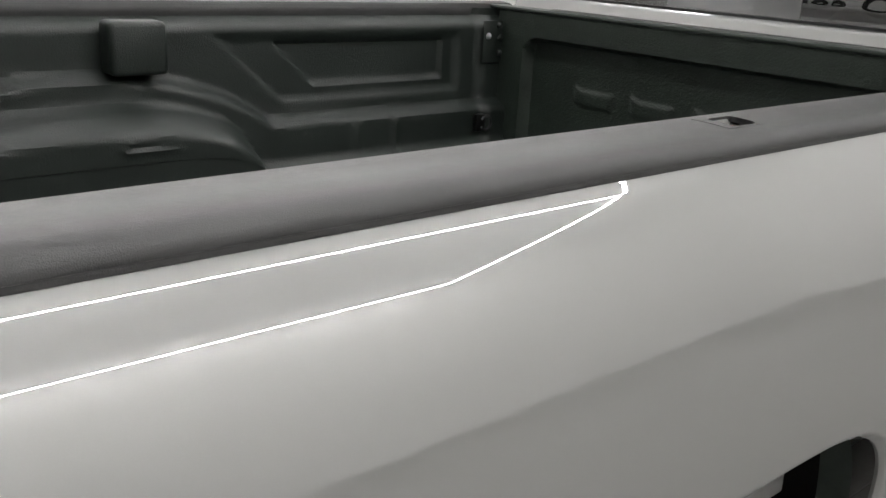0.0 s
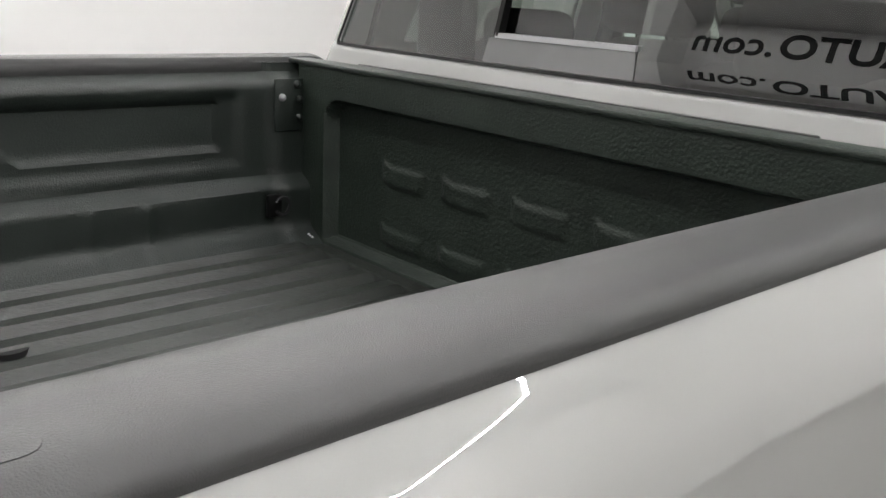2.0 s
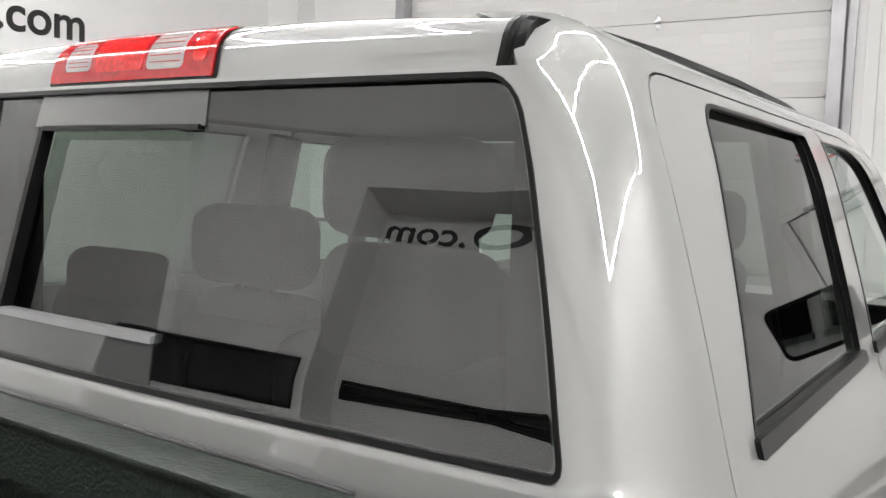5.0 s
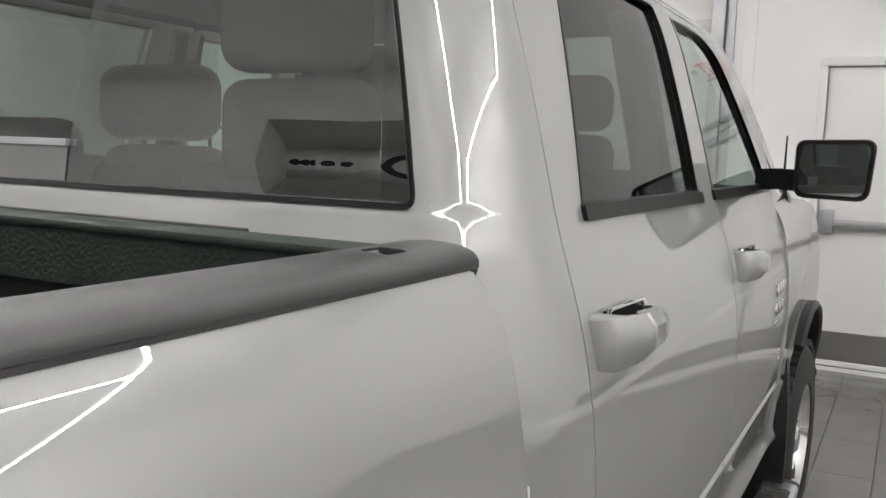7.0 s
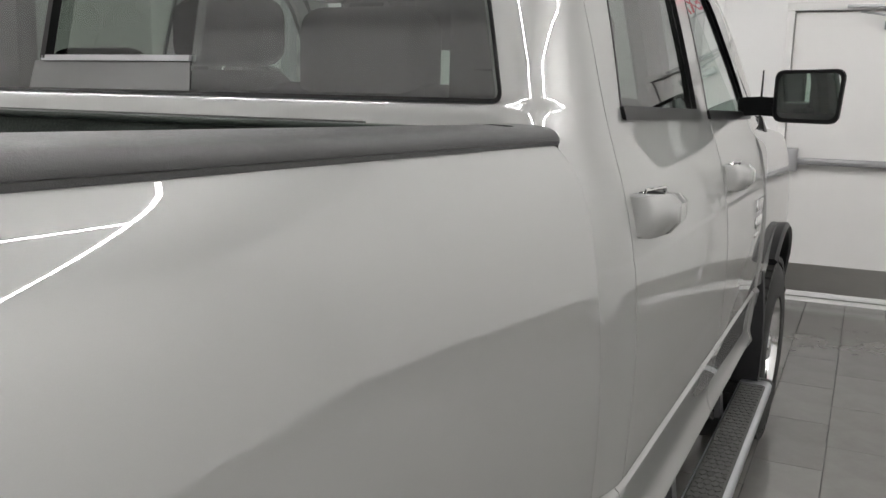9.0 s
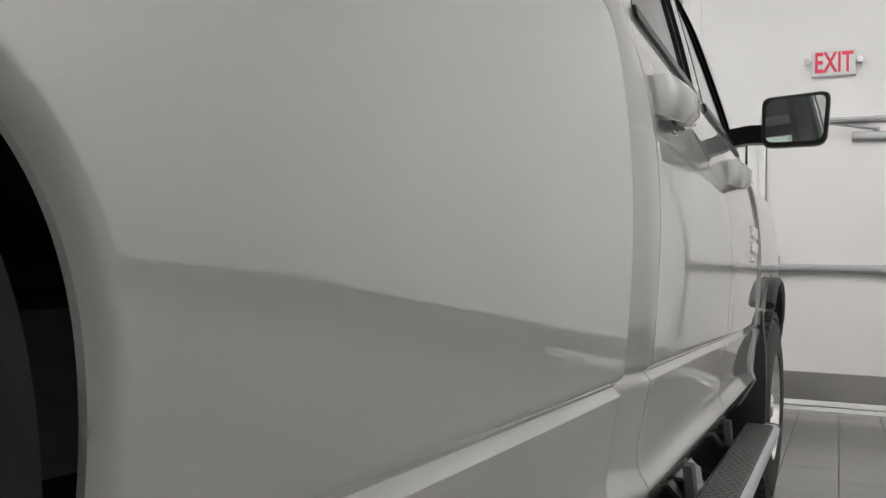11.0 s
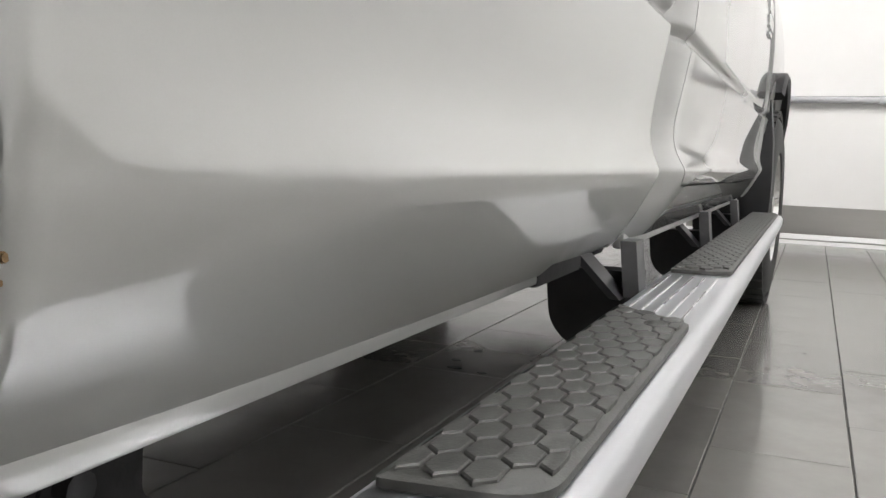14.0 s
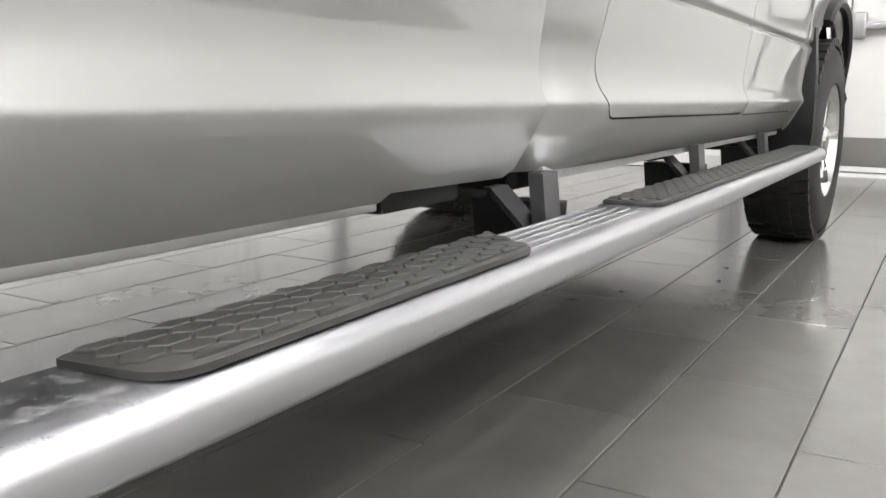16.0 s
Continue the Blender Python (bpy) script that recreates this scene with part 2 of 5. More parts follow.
def dense(table, step=0.004):
    """A table of (v, x) as a smooth curve that keeps its shape, finely stepped."""
    v, x = np.array([p[0] for p in table]), np.array([p[1] for p in table])
    h, d = np.diff(v), np.diff(x) / np.diff(v)
    m = np.zeros(len(v))
    m[0], m[-1] = d[0], d[-1]
    for i in range(1, len(v) - 1):
        if d[i - 1] * d[i] > 0:
            w1, w2 = 2 * h[i] + h[i - 1], h[i] + 2 * h[i - 1]
            m[i] = (w1 + w2) / (w1 / d[i - 1] + w2 / d[i])
    q = np.arange(v[0], v[-1] + step, step)
    i = np.clip(np.searchsorted(v, q, "right") - 1, 0, len(h) - 1)
    t = np.clip((q - v[i]) / h[i], 0, 1)
    y = (2 * t ** 3 - 3 * t ** 2 + 1) * x[i] + (t ** 3 - 2 * t ** 2 + t) * h[i] * m[i] + (3 * t ** 2 - 2 * t ** 3) * x[i + 1] + (t ** 3 - t ** 2) * h[i] * m[i + 1]
    return (q, y)


def interp(table, v):
    if isinstance(table, tuple):
        return float(np.interp(v, table[0], table[1]))
    return float(np.interp(v, [a for a, _ in table], [b for _, b in table]))


def round_poly(pts, r, n=5):
    """A polygon with each corner rounded; r one radius or one a corner."""
    out = []
    m = len(pts)
    for i in range(m):
        p, a, b = Vector(pts[i]), Vector(pts[i - 1]), Vector(pts[(i + 1) % m])
        rr = r[i] if isinstance(r, (list, tuple)) else r
        d1, d2 = (a - p), (b - p)
        rr = min(rr, d1.length * 0.48, d2.length * 0.48)
        if rr < 1e-4:
            out.append(tuple(p))
            continue
        s, e = p + d1.normalized() * rr, p + d2.normalized() * rr
        for k in range(n + 1):
            t = k / n
            q = s * (1 - t) ** 2 + p * 2 * t * (1 - t) + e * t ** 2
            out.append(tuple(q))
    return out


def densify(loop, step):
    out = []
    for i, p in enumerate(loop):
        q = loop[(i + 1) % len(loop)]
        d = math.hypot(q[0] - p[0], q[1] - p[1])
        n = max(1, int(math.ceil(d / step)))
        out += [(p[0] + (q[0] - p[0]) * k / n, p[1] + (q[1] - p[1]) * k / n) for k in range(n)]
    return out


def inside(px, py, loop):
    """Even-odd test for arrays of points."""
    L = np.array(loop)
    x0, y0 = L[:, 0], L[:, 1]
    x1, y1 = np.roll(x0, -1), np.roll(y0, -1)
    px, py = np.asarray(px)[:, None], np.asarray(py)[:, None]
    cond = (y0 > py) != (y1 > py)
    with np.errstate(divide="ignore", invalid="ignore"):
        xi = (x1 - x0) * (py - y0) / (y1 - y0) + x0
    return (np.sum(cond & (px < xi), axis=1) % 2) == 1


def sheet(fn, outline, holes=(), us=None, vs=None, thick=0.0, off=None):
    """A panel over the plane (u, v): outline and holes are loops, us and vs the lines of its inner grid; fn lays (u, v) into space.
    thick: depth of the panel along off (a fixed vector, or a function of u, v)."""
    from mathutils.geometry import delaunay_2d_cdt
    us, vs = np.array(us), np.array(vs)

    def fu(u):
        return np.interp(u, us, np.arange(len(us)))

    def fv(v):
        return np.interp(v, vs, np.arange(len(vs)))

    def lin(loop):
        """Warp a loop onto index space and cut its segments at about one cell."""
        out = []
        for i, p in enumerate(loop):
            q = loop[(i + 1) % len(loop)]
            d = math.hypot(fu(q[0]) - fu(p[0]), fv(q[1]) - fv(p[1]))
            n = max(1, int(math.ceil(d / 1.0)))
            for k in range(n):
                u, v = p[0] + (q[0] - p[0]) * k / n, p[1] + (q[1] - p[1]) * k / n
                out.append((float(fu(u)), float(fv(v)), u, v))
        return out
    loops = [lin(l) for l in (outline, *holes)]
    pts, uv, edges = [], [], []
    for lp in loops:
        b = len(pts)
        pts += [Vector((p[0], p[1])) for p in lp]
        uv += [(p[2], p[3]) for p in lp]
        edges += [(b + i, b + (i + 1) % len(lp)) for i in range(len(lp))]
    gu, gv = np.meshgrid(np.arange(len(us)), np.arange(len(vs)))
    gu, gv = gu.ravel().astype(float), gv.ravel().astype(float)
    keep = inside(gu, gv, [(p[0], p[1]) for p in loops[0]])
    for lp in loops[1:]:
        keep &= ~inside(gu, gv, [(p[0], p[1]) for p in lp])
    gu, gv = gu[keep], gv[keep]
    B = np.array([(p.x, p.y) for p in pts])
    if len(gu):
        near = np.ones(len(gu), bool)
        for i in range(0, len(gu), 500):
            d = np.hypot(gu[i:i + 500, None] - B[None, :, 0], gv[i:i + 500, None] - B[None, :, 1]).min(axis=1)
            near[i:i + 500] = d > 0.45
        gu, gv = gu[near], gv[near]
    for a, b in zip(gu, gv):
        pts.append(Vector((a, b)))
        uv.append((float(us[int(a)]), float(vs[int(b)])))
    ov, oe, of, orig, _, _ = delaunay_2d_cdt(pts, edges, [], 0, 1e-6)
    cu = np.array([[ov[i].x for i in f] for f in of]).mean(axis=1)
    cv = np.array([[ov[i].y for i in f] for f in of]).mean(axis=1)
    ok = inside(cu, cv, [(p[0], p[1]) for p in loops[0]])
    for lp in loops[1:]:
        ok &= ~inside(cu, cv, [(p[0], p[1]) for p in lp])
    bm = bmesh.new()
    uvs = [uv[o[0]] if o else (float(np.interp(v.x, np.arange(len(us)), us)), float(np.interp(v.y, np.arange(len(vs)), vs))) for v, o in zip(ov, orig)]
    top = [bm.verts.new(fn(*q)) for q in uvs]
    bot = None
    if thick:
        bot = [bm.verts.new(Vector(fn(*q)) + Vector(off(*q) if callable(off) else off) * thick) for q in uvs]
    count = {}
    for f, k in zip(of, ok):
        if not k:
            continue
        bm.faces.new([top[i] for i in f])
        for i in range(3):
            e = (f[i], f[(i + 1) % 3])
            count[e] = True
        if bot:
            bm.faces.new([bot[i] for i in reversed(f)])
    if bot:
        for a, b in count:
            if (b, a) not in count:
                bm.faces.new((top[b], top[a], bot[a], bot[b]))
    loose = [v for v in bm.verts if not v.link_faces]
    bmesh.ops.delete(bm, geom=loose, context="VERTS")
    return bm


def span(a, b, n):
    return [a + (b - a) * i / n for i in range(n + 1)]


def mirrored(bm):
    """The same mesh on the other side of the middle."""
    c = bm.copy()
    for v in c.verts:
        v.co.x = -v.co.x
    bmesh.ops.reverse_faces(c, faces=c.faces[:])
    return c


def pair(name, bm, mat, parent, label="", **kw):
    """A part on both sides of the truck."""
    left = mirrored(bm)
    a = part(name, bm, mat, parent, label, **kw)
    b = part(name, left, mat, parent, label, **kw)
    return a, b


# ---------------------------------------------------------------- room
X_W, X_E, Y_S, Y_N, CEILING = -5.5, 5.6, -3.5, 7.13, 5.3
GD_X0, GD_X1, GD_Z = -3.90, -0.03, 4.1
DR_X0, DR_X1, DR_Z = 0.76, 1.90, 2.235


def structure(name, bm, mat, label, category, smooth=False):
    return tagged(link_mesh(name, bm, mat, smooth=smooth), label, category, kind="structure")


bm = boxm((X_W - 0.3, Y_S - 0.3, -0.3), (X_E + 0.3, Y_N + 0.6, -0.008))
FLOOR = structure("floor", bm, GROUT, "grey tiled showroom floor with dark joints", "floor")
structure("ceiling", boxm((X_W - 0.3, Y_S - 0.3, CEILING), (X_E + 0.3, Y_N + 0.3, CEILING + 0.2)), CEIL, "dark painted ceiling above the hung lights", "ceiling")
structure("wall_west", boxm((X_W - 0.2, Y_S - 0.2, 0), (X_W, Y_N + 0.2, CEILING)), WALL, "plain white painted wall with black lettering", "wall")
structure("wall_east", boxm((X_E, Y_S - 0.2, 0), (X_E + 0.2, Y_N + 0.2, CEILING)), WALL, "plain white painted wall", "wall")
# the south wall stands forward of a shallow recess that carries the lettering
bm = bmesh.new()
box(bm, (X_W, Y_S - 0.2, 0), (X_E, Y_S, CEILING))
box(bm, (X_W, Y_S, 0), (-2.62, Y_S + 0.45, CEILING))
box(bm, (-2.62, Y_S, 3.93), (X_E, Y_S + 0.45, CEILING))
structure("wall_south", bm, WALL, "white painted wall with a lettered shallow recess", "wall")
bm = bmesh.new()
for lo, hi in (((X_W, 0, 0), (GD_X0, 0.2, CEILING)), ((GD_X0, 0, GD_Z), (GD_X1, 0.2, CEILING)), ((GD_X1, 0, 0), (DR_X0, 0.2, CEILING)),
               ((DR_X0, 0, DR_Z), (DR_X1, 0.2, CEILING)), ((DR_X1, 0, 0), (X_E, 0.2, CEILING))):
    box(bm, (lo[0], Y_N + lo[1], lo[2]), (hi[0], Y_N + hi[1], hi[2]))
structure("wall_north", bm, WALL, "white painted wall with a door and a garage door", "wall")


# ---------------------------------------------------------------- pickup truck
TRUCK = thing("pickup_truck", "silver four-door pickup truck with a black-lined open bed", "pickup truck")
AXLE_R, AXLE_F, WHEEL_Z, TYRE_R = -0.49, 3.85, 0.415, 0.415
BED_Y0, BED_Y1 = -1.52, 1.010

# half width of the body side by height: a table up to the groove, above it the lean of the panel, summed up
def leaned(z, x, leans, step=0.01):
    """Heights and half widths from (z, x) upward, by the lean (change of width by height) at some heights."""
    out = [(z, x)]
    while z < leans[-1][0] - 1e-6:
        h = min(step, leans[-1][0] - z)
        x += h * float(np.interp(z + h / 2, [p[0] for p in leans], [p[1] for p in leans]))
        z += h
        out.append((round(z, 5), x))
    return out


LOWER = [(0.472, 0.9500), (0.490, 0.9660), (0.520, 0.9845), (0.545, 0.9980), (0.562, 1.0070), (0.570, 1.0110), (0.576, 1.0130), (0.580, 1.0134),
         (0.585, 1.0120), (0.598, 1.0060), (0.612, 1.0010), (0.628, 0.9988), (0.645, 0.9990), (0.665, 1.0012), (0.690, 1.0048), (0.725, 1.0102), (0.750, 1.0145), (0.764, 1.0165)]
GROOVE = [(0.7685, 1.0145), (0.773, 1.0085), (0.7775, 1.0060), (0.782, 1.0078), (0.7855, 1.0145), (0.790, 1.0188)]
UPPER = leaned(0.793, 1.0204, [(0.793, 0.098), (0.84, 0.085), (0.90, 0.058), (1.0, 0.0), (1.1, -0.07), (1.19, -0.14), (1.235, -0.180), (1.27, -0.210), (1.290, -0.245), (1.312, -0.32),
                               (1.330, -0.42), (1.346, -0.54), (1.360, -0.66), (1.372, -0.79), (1.382, -0.95), (1.390, -1.07), (1.398, -1.25)], 0.006)
SIDE = LOWER + GROOVE + UPPER
PLAIN = [(0.472, 0.9500), (0.50, 0.9680), (0.53, 0.9820), (0.56, 0.9900), (0.59, 0.9945), (0.62, 0.9975), (0.645, 0.9996), (0.665, 1.0016), (0.690, 1.0048), (0.725, 1.0102), (0.750, 1.0145), (0.764, 1.0165)] + UPPER
# swelling of the panel round the rear wheel
SWELL = [(0.46, -0.090), (0.69, -0.090), (0.797, -0.070), (0.84, -0.032), (0.90, 0.013), (1.0, 0.066), (1.1, 0.093), (1.15, 0.0965), (1.2, 0.087), (1.25, 0.060), (1.3, 0.022), (1.335, 0.0), (1.40, 0.0)]
CAB = [(z, x - 0.008 * min(1.0, max(0.0, (z - 0.60) / 0.3))) for z, x in SIDE if z < 1.185] + leaned(1.19, 1.0095, [
    (1.19, -0.14), (1.25, -0.20), (1.30, -0.27), (1.35, -0.35), (1.39, -0.35), (1.43, -0.29), (1.48, -0.24), (1.60, -0.28), (1.76, -0.31), (1.82, -0.39), (1.86, -0.50),
    (1.90, -0.70), (1.93, -1.05), (1.95, -1.9), (1.962, -3.2)])

BED_T, PLAIN_T, CAB_T, SWELL_T = dense(SIDE), dense(PLAIN), dense(CAB), dense(SWELL)


def smooth(a, b, v):
    t = min(1.0, max(0.0, (v - a) / (b - a)))
    return t * t * (3 - 2 * t)


def arch(yc, a=0.540, zc=0.55, b=0.36, n=2.0, lo=0.474, steps=40):
    """Wheel opening as points from its rear foot over the top to its front foot."""
    pts = []
    for k in range(steps + 1):
        th = math.pi * (1 - k / steps)
        c, s = math.cos(th), math.sin(th)
        pts.append((yc + a * math.copysign(abs(c) ** (2 / n), c), zc + b * abs(s) ** (2 / n)))
    return [(pts[0][0], lo)] + pts + [(pts[-1][0], lo)]


def arch_dist(y, z, yc, a=0.540, zc=0.55, b=0.36, n=2.0):
    q = (abs((y - yc) / a) ** n + max(0.0, (z - zc) / b) ** n) ** (1 / n)
    return (q - 1) * a


REAR_ARCH = dict(a=0.513, zc=0.55, b=0.49, n=5.0)


def bed_side_at(y, z):
    low = smooth(0.764, 0.735, z)
    g = smooth(0.052, 0.070, y) * (1 - low) + min(1.0, max(0.0, (y - 0.02) / 0.20)) * low
    x = interp(BED_T, z) * g + interp(PLAIN_T, z) * (1 - g)
    x += (0.070 * math.exp(-max(0.0, y) / 0.28) - 0.018 * smooth(0.2, 0.9, y)) * interp(SWELL_T, z)
    d = arch_dist(y, z, AXLE_R, **REAR_ARCH)
    if d < 0.012:
        x -= 0.010 * (1 - max(0.0, d) / 0.012) ** 2
    x -= 0.014 * smooth(BED_Y1 - 0.012, BED_Y1, y) ** 2
    x -= 0.06 * smooth(BED_Y0 + 0.12, BED_Y0, y) ** 2
    return (x, y, z)


Z_LEVELS = sorted({p[0] for p in SIDE} | {round(v, 4) for v in span(0.80, 1.24, 32)})
a = arch(AXLE_R, steps=90, **REAR_ARCH)
outline = [(BED_Y0, 0.56)] + [(a[0][0] - 0.02, 0.56)] + [p for p in a if p[1] > 0.57 or p[0] > AXLE_R][:-1] + [(a[-1][0] - 0.005, 0.520), (a[-1][0] - 0.010, 0.490), (a[-1][0] - 0.010, 0.480), (a[-1][0] - 0.004, 0.473), (0.690, 0.473), (0.698, 0.484), (0.985, 0.478), (BED_Y1, 0.50), (BED_Y1, 1.398), (BED_Y0, 1.398)]
bm = sheet(bed_side_at, outline, us=sorted(span(BED_Y0, -0.1, 60) + span(-0.08, 0.14, 44) + span(0.17, 0.94, 26) + [0.95, 0.97, 0.985, 0.997, 1.001, 1.004, 1.007, BED_Y1]), vs=Z_LEVELS, thick=0.005, off=(-1, 0, 0))
LIP = arch(AXLE_R, steps=90, **REAR_ARCH)[1:-1] + [(0.021, 0.520), (0.016, 0.492), (0.016, 0.479)]
lip = bmesh.new()
loft(lip, [[(x, y + d, z - d) for y, z in LIP] for x, d in ((0.985, 0.0005), (0.965, 0.0015), (0.935, 0.003))], closed=False, caps=False)
bmesh.ops.solidify(lip, geom=lip.faces[:], thickness=0.003)
# the shade inside the arch is put into the flange's dark colour
pair("arch_flange", lip, material("arch_paint_shaded", (0.115, 0.135, 0.120), rough=0.5, var=0.25, var_scale=12, bump=0.2, bump_scale=80), TRUCK, "painted wheel arch flange, darkened for the shade in the arch")
BED_SIDE, BED_SIDE_L = pair("bed_side", bm, PAINT, TRUCK, "silver painted outer bed panel with a pressed groove")

# rail caps: a moulding over each bed rail, with stake pockets
CAP_PROF = [(0.846, 1.380), (0.8425, 1.395), (0.8420, 1.4100), (0.8460, 1.4185), (0.8550, 1.4222), (0.880, 1.4240), (0.905, 1.4232), (0.925, 1.4205), (0.935, 1.4160),
            (0.9405, 1.4105), (0.9435, 1.4055), (0.9435, 1.4010), (0.9400, 1.3995)]
cl = [0.0]
for p, q in zip(CAP_PROF, CAP_PROF[1:]):
    cl.append(cl[-1] + math.hypot(q[0] - p[0], q[1] - p[1]))


def cap_at(y, w):
    x, z = interp(list(zip(cl, [p[0] for p in CAP_PROF])), w), interp(list(zip(cl, [p[1] for p in CAP_PROF])), w)
    e = smooth(1.000, 1.052, y)
    return (x - 0.02 * e * e * (x - 0.84) / 0.11, y, z - 0.016 * e * e)


def cap_w(x):
    return float(np.interp(x, [p[0] for p in CAP_PROF[2:10]], cl[2:10]))


POCKETS = [(-0.345, -0.297), (0.862, 0.906), (-1.36, -1.31)]
holes = [round_poly([(y0, cap_w(0.879)), (y1, cap_w(0.879)), (y1, cap_w(0.914)), (y0, cap_w(0.914))], 0.008) for y0, y1 in POCKETS]
bm = sheet(cap_at, [(BED_Y0, 0), (1.052, 0), (1.052, cl[-1]), (BED_Y0, cl[-1])], holes, us=span(BED_Y0, 0.985, 92) + [1.0, 1.012, 1.022, 1.032, 1.042, 1.052],
           vs=cl, thick=0.006, off=(-0.3, 0, -1))
CAPS = pair("rail_cap", bm, CAP, BED_SIDE.parent, "black grained plastic bed rail cap")
for y0, y1 in POCKETS:
    bm = bmesh.new()
    for lo, hi in (((0.875, y0 - 0.004, 1.33), (0.879, y1 + 0.004, 1.421)), ((0.914, y0 - 0.004, 1.33), (0.918, y1 + 0.004, 1.414)),
                   ((0.879, y0 - 0.004, 1.33), (0.914, y0, 1.415)), ((0.879, y1, 1.33), (0.914, y1 + 0.004, 1.415)), ((0.875, y0, 1.325), (0.897, y1, 1.33))):
        box(bm, lo, hi)
    pair("stake_pocket", bm, PAINT_IN, TRUCK, "painted stake pocket", smooth=False)
bm = bmesh.new()
for y0, y1 in POCKETS[:1]:
    o = round_poly([(y0 - 0.017, cap_w(0.867)), (y1 + 0.019, cap_w(0.867)), (y1 + 0.016, cap_w(0.918)), (y0 - 0.015, cap_w(0.918))], 0.012)
    h = round_poly([(y0, cap_w(0.879)), (y1, cap_w(0.879)), (y1, cap_w(0.914)), (y0, cap_w(0.914))], 0.008)
    b2 = sheet(lambda y, w: Vector(cap_at(y, w)) + Vector((0, 0, 0.0005)), o, [h], us=span(y0 - 0.05, y1 + 0.05, 10), vs=span(cap_w(0.86), cap_w(0.925), 8), thick=0.002, off=(0, 0, -1))
    me = bpy.data.meshes.new("t")
    b2.to_mesh(me)
    b2.free()
    bm.from_mesh(me)
pair("pocket_bezel", bm, CAP, TRUCK)


# bed inside: one lined wall a side with wheel tub, ledge and panel
def ledge_z(y):
    t = 1 - ((y - AXLE_R) / 0.62) ** 2
    return max(1.096 + 0.004 * math.sin(y * 9), 0.92 + 0.325 * math.sqrt(t) if t > 0 else 0)


def tub_z(y):
    t = 1 - abs((y - AXLE_R) / 0.47) ** 2.6
    return 0.92 + 0.235 * t ** (1 / 2.6) if t > 0 else 0.0


def inner_at(y, z):
    x = 0.803
    x -= 0.045 * smooth(0.016, -0.022, z - ledge_z(y))
    x -= 0.115 * smooth(0.030, -0.045, z - tub_z(y)) if abs(y - AXLE_R) < 0.47 else 0
    # pressed panel ahead of the tub
    edge = min(z - 1.18, 1.315 - z, 0.69 - y, (y - 0.20) + (z - 1.18) * 1.1)
    x += 0.014 * smooth(0.0, 0.014, edge)
    edge2 = min(z - 1.135, 1.335 - z, 0.76 - y, (y - 0.09) + (z - 1.135) * 1.1)
    x += 0.010 * smooth(0.0, 0.02, edge2)
    # small press mark on the tub
    e3 = min(0.018 - abs(z - 1.090 - 0.02 * (y + 0.37)), 0.08 - abs(y + 0.36))
    x -= 0.008 * smooth(-0.004, 0.008, e3) - 0.008 * smooth(0.004, 0.014, e3)
    # corner column and lower pleats
    x -= 0.018 * smooth(0.835, 0.85, y)
    for c in (0.33, 0.47, -1.2):
        x -= 0.007 * math.exp(-((y - c) / 0.012) ** 2) * smooth(1.09, 1.06, z)
    x -= 0.075 * smooth(1.0, 0.92, z) ** 2
    x += 0.042 * smooth(1.350, 1.385, z)
    return (x, y, z)


bm = sheet(inner_at, [(BED_Y0 + 0.02, 0.905), (0.962, 0.905), (0.962, 1.405), (BED_Y0 + 0.02, 1.405)], us=span(BED_Y0 + 0.02, 0.962, 165), vs=span(0.905, 1.405, 44), thick=0.012, off=(1, 0, 0))
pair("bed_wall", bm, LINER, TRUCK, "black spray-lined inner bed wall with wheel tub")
bm = bmesh.new()
box(bm, (0.725, -0.42, 1.245), (0.806, -0.275, 1.378), 0.014, 3)
pair("pocket_housing", bm, LINER, TRUCK)


# bed floor with long ribs
def floor_at(x, y):
    k = abs(((x + 0.0525) / 0.105) % 1 - 0.5) * 2
    rib = smooth(0.30, 0.62, k) * smooth(0.885, 0.84, y) * smooth(0.70, 0.66, abs(x))
    return (x, y, 0.930 + 0.021 * rib)


xs = sorted({round(c * 0.0525 + d, 4) for c in range(-16, 17) for d in (-0.018, -0.010, 0.0, 0.010, 0.018) if abs(c * 0.0525 + d) < 0.79})
bm = sheet(floor_at, [(-0.79, BED_Y0 + 0.02), (0.79, BED_Y0 + 0.02), (0.79, 0.96), (-0.79, 0.96)], us=[-0.79] + xs + [0.79], vs=span(BED_Y0 + 0.02, 0.80, 12) + span(0.83, 0.96, 13), thick=0.02, off=(0, 0, -1))
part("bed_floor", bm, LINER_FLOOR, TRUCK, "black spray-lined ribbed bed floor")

# bulkhead: lined front wall of the bed
DENT_X = [-0.615 + 0.2275 * k for k in range(1, 6)]


def bulkhead_at(x, z):
    y = 0.966
    e = min(0.675 + x, 0.77 - x, z - 0.94, 1.325 - z)
    if x < -0.61 and z > 1.26:
        e = 0.065 - math.hypot(abs(x) - 0.61, z - 1.26)
    y -= 0.040 * smooth(0.012, -0.004, e)
    for c in DENT_X:
        for zc, tall in ((1.158, 0.028), (0.998, 0.024)):
            q = min(0.078 - abs(x - c) - 0.1 * (zc - z), tall - abs(z - zc - 0.35 * max(0.0, c - 0.045 - x)))
            y -= 0.006 * smooth(-0.005, 0.012, q)
    return (x, y, z)


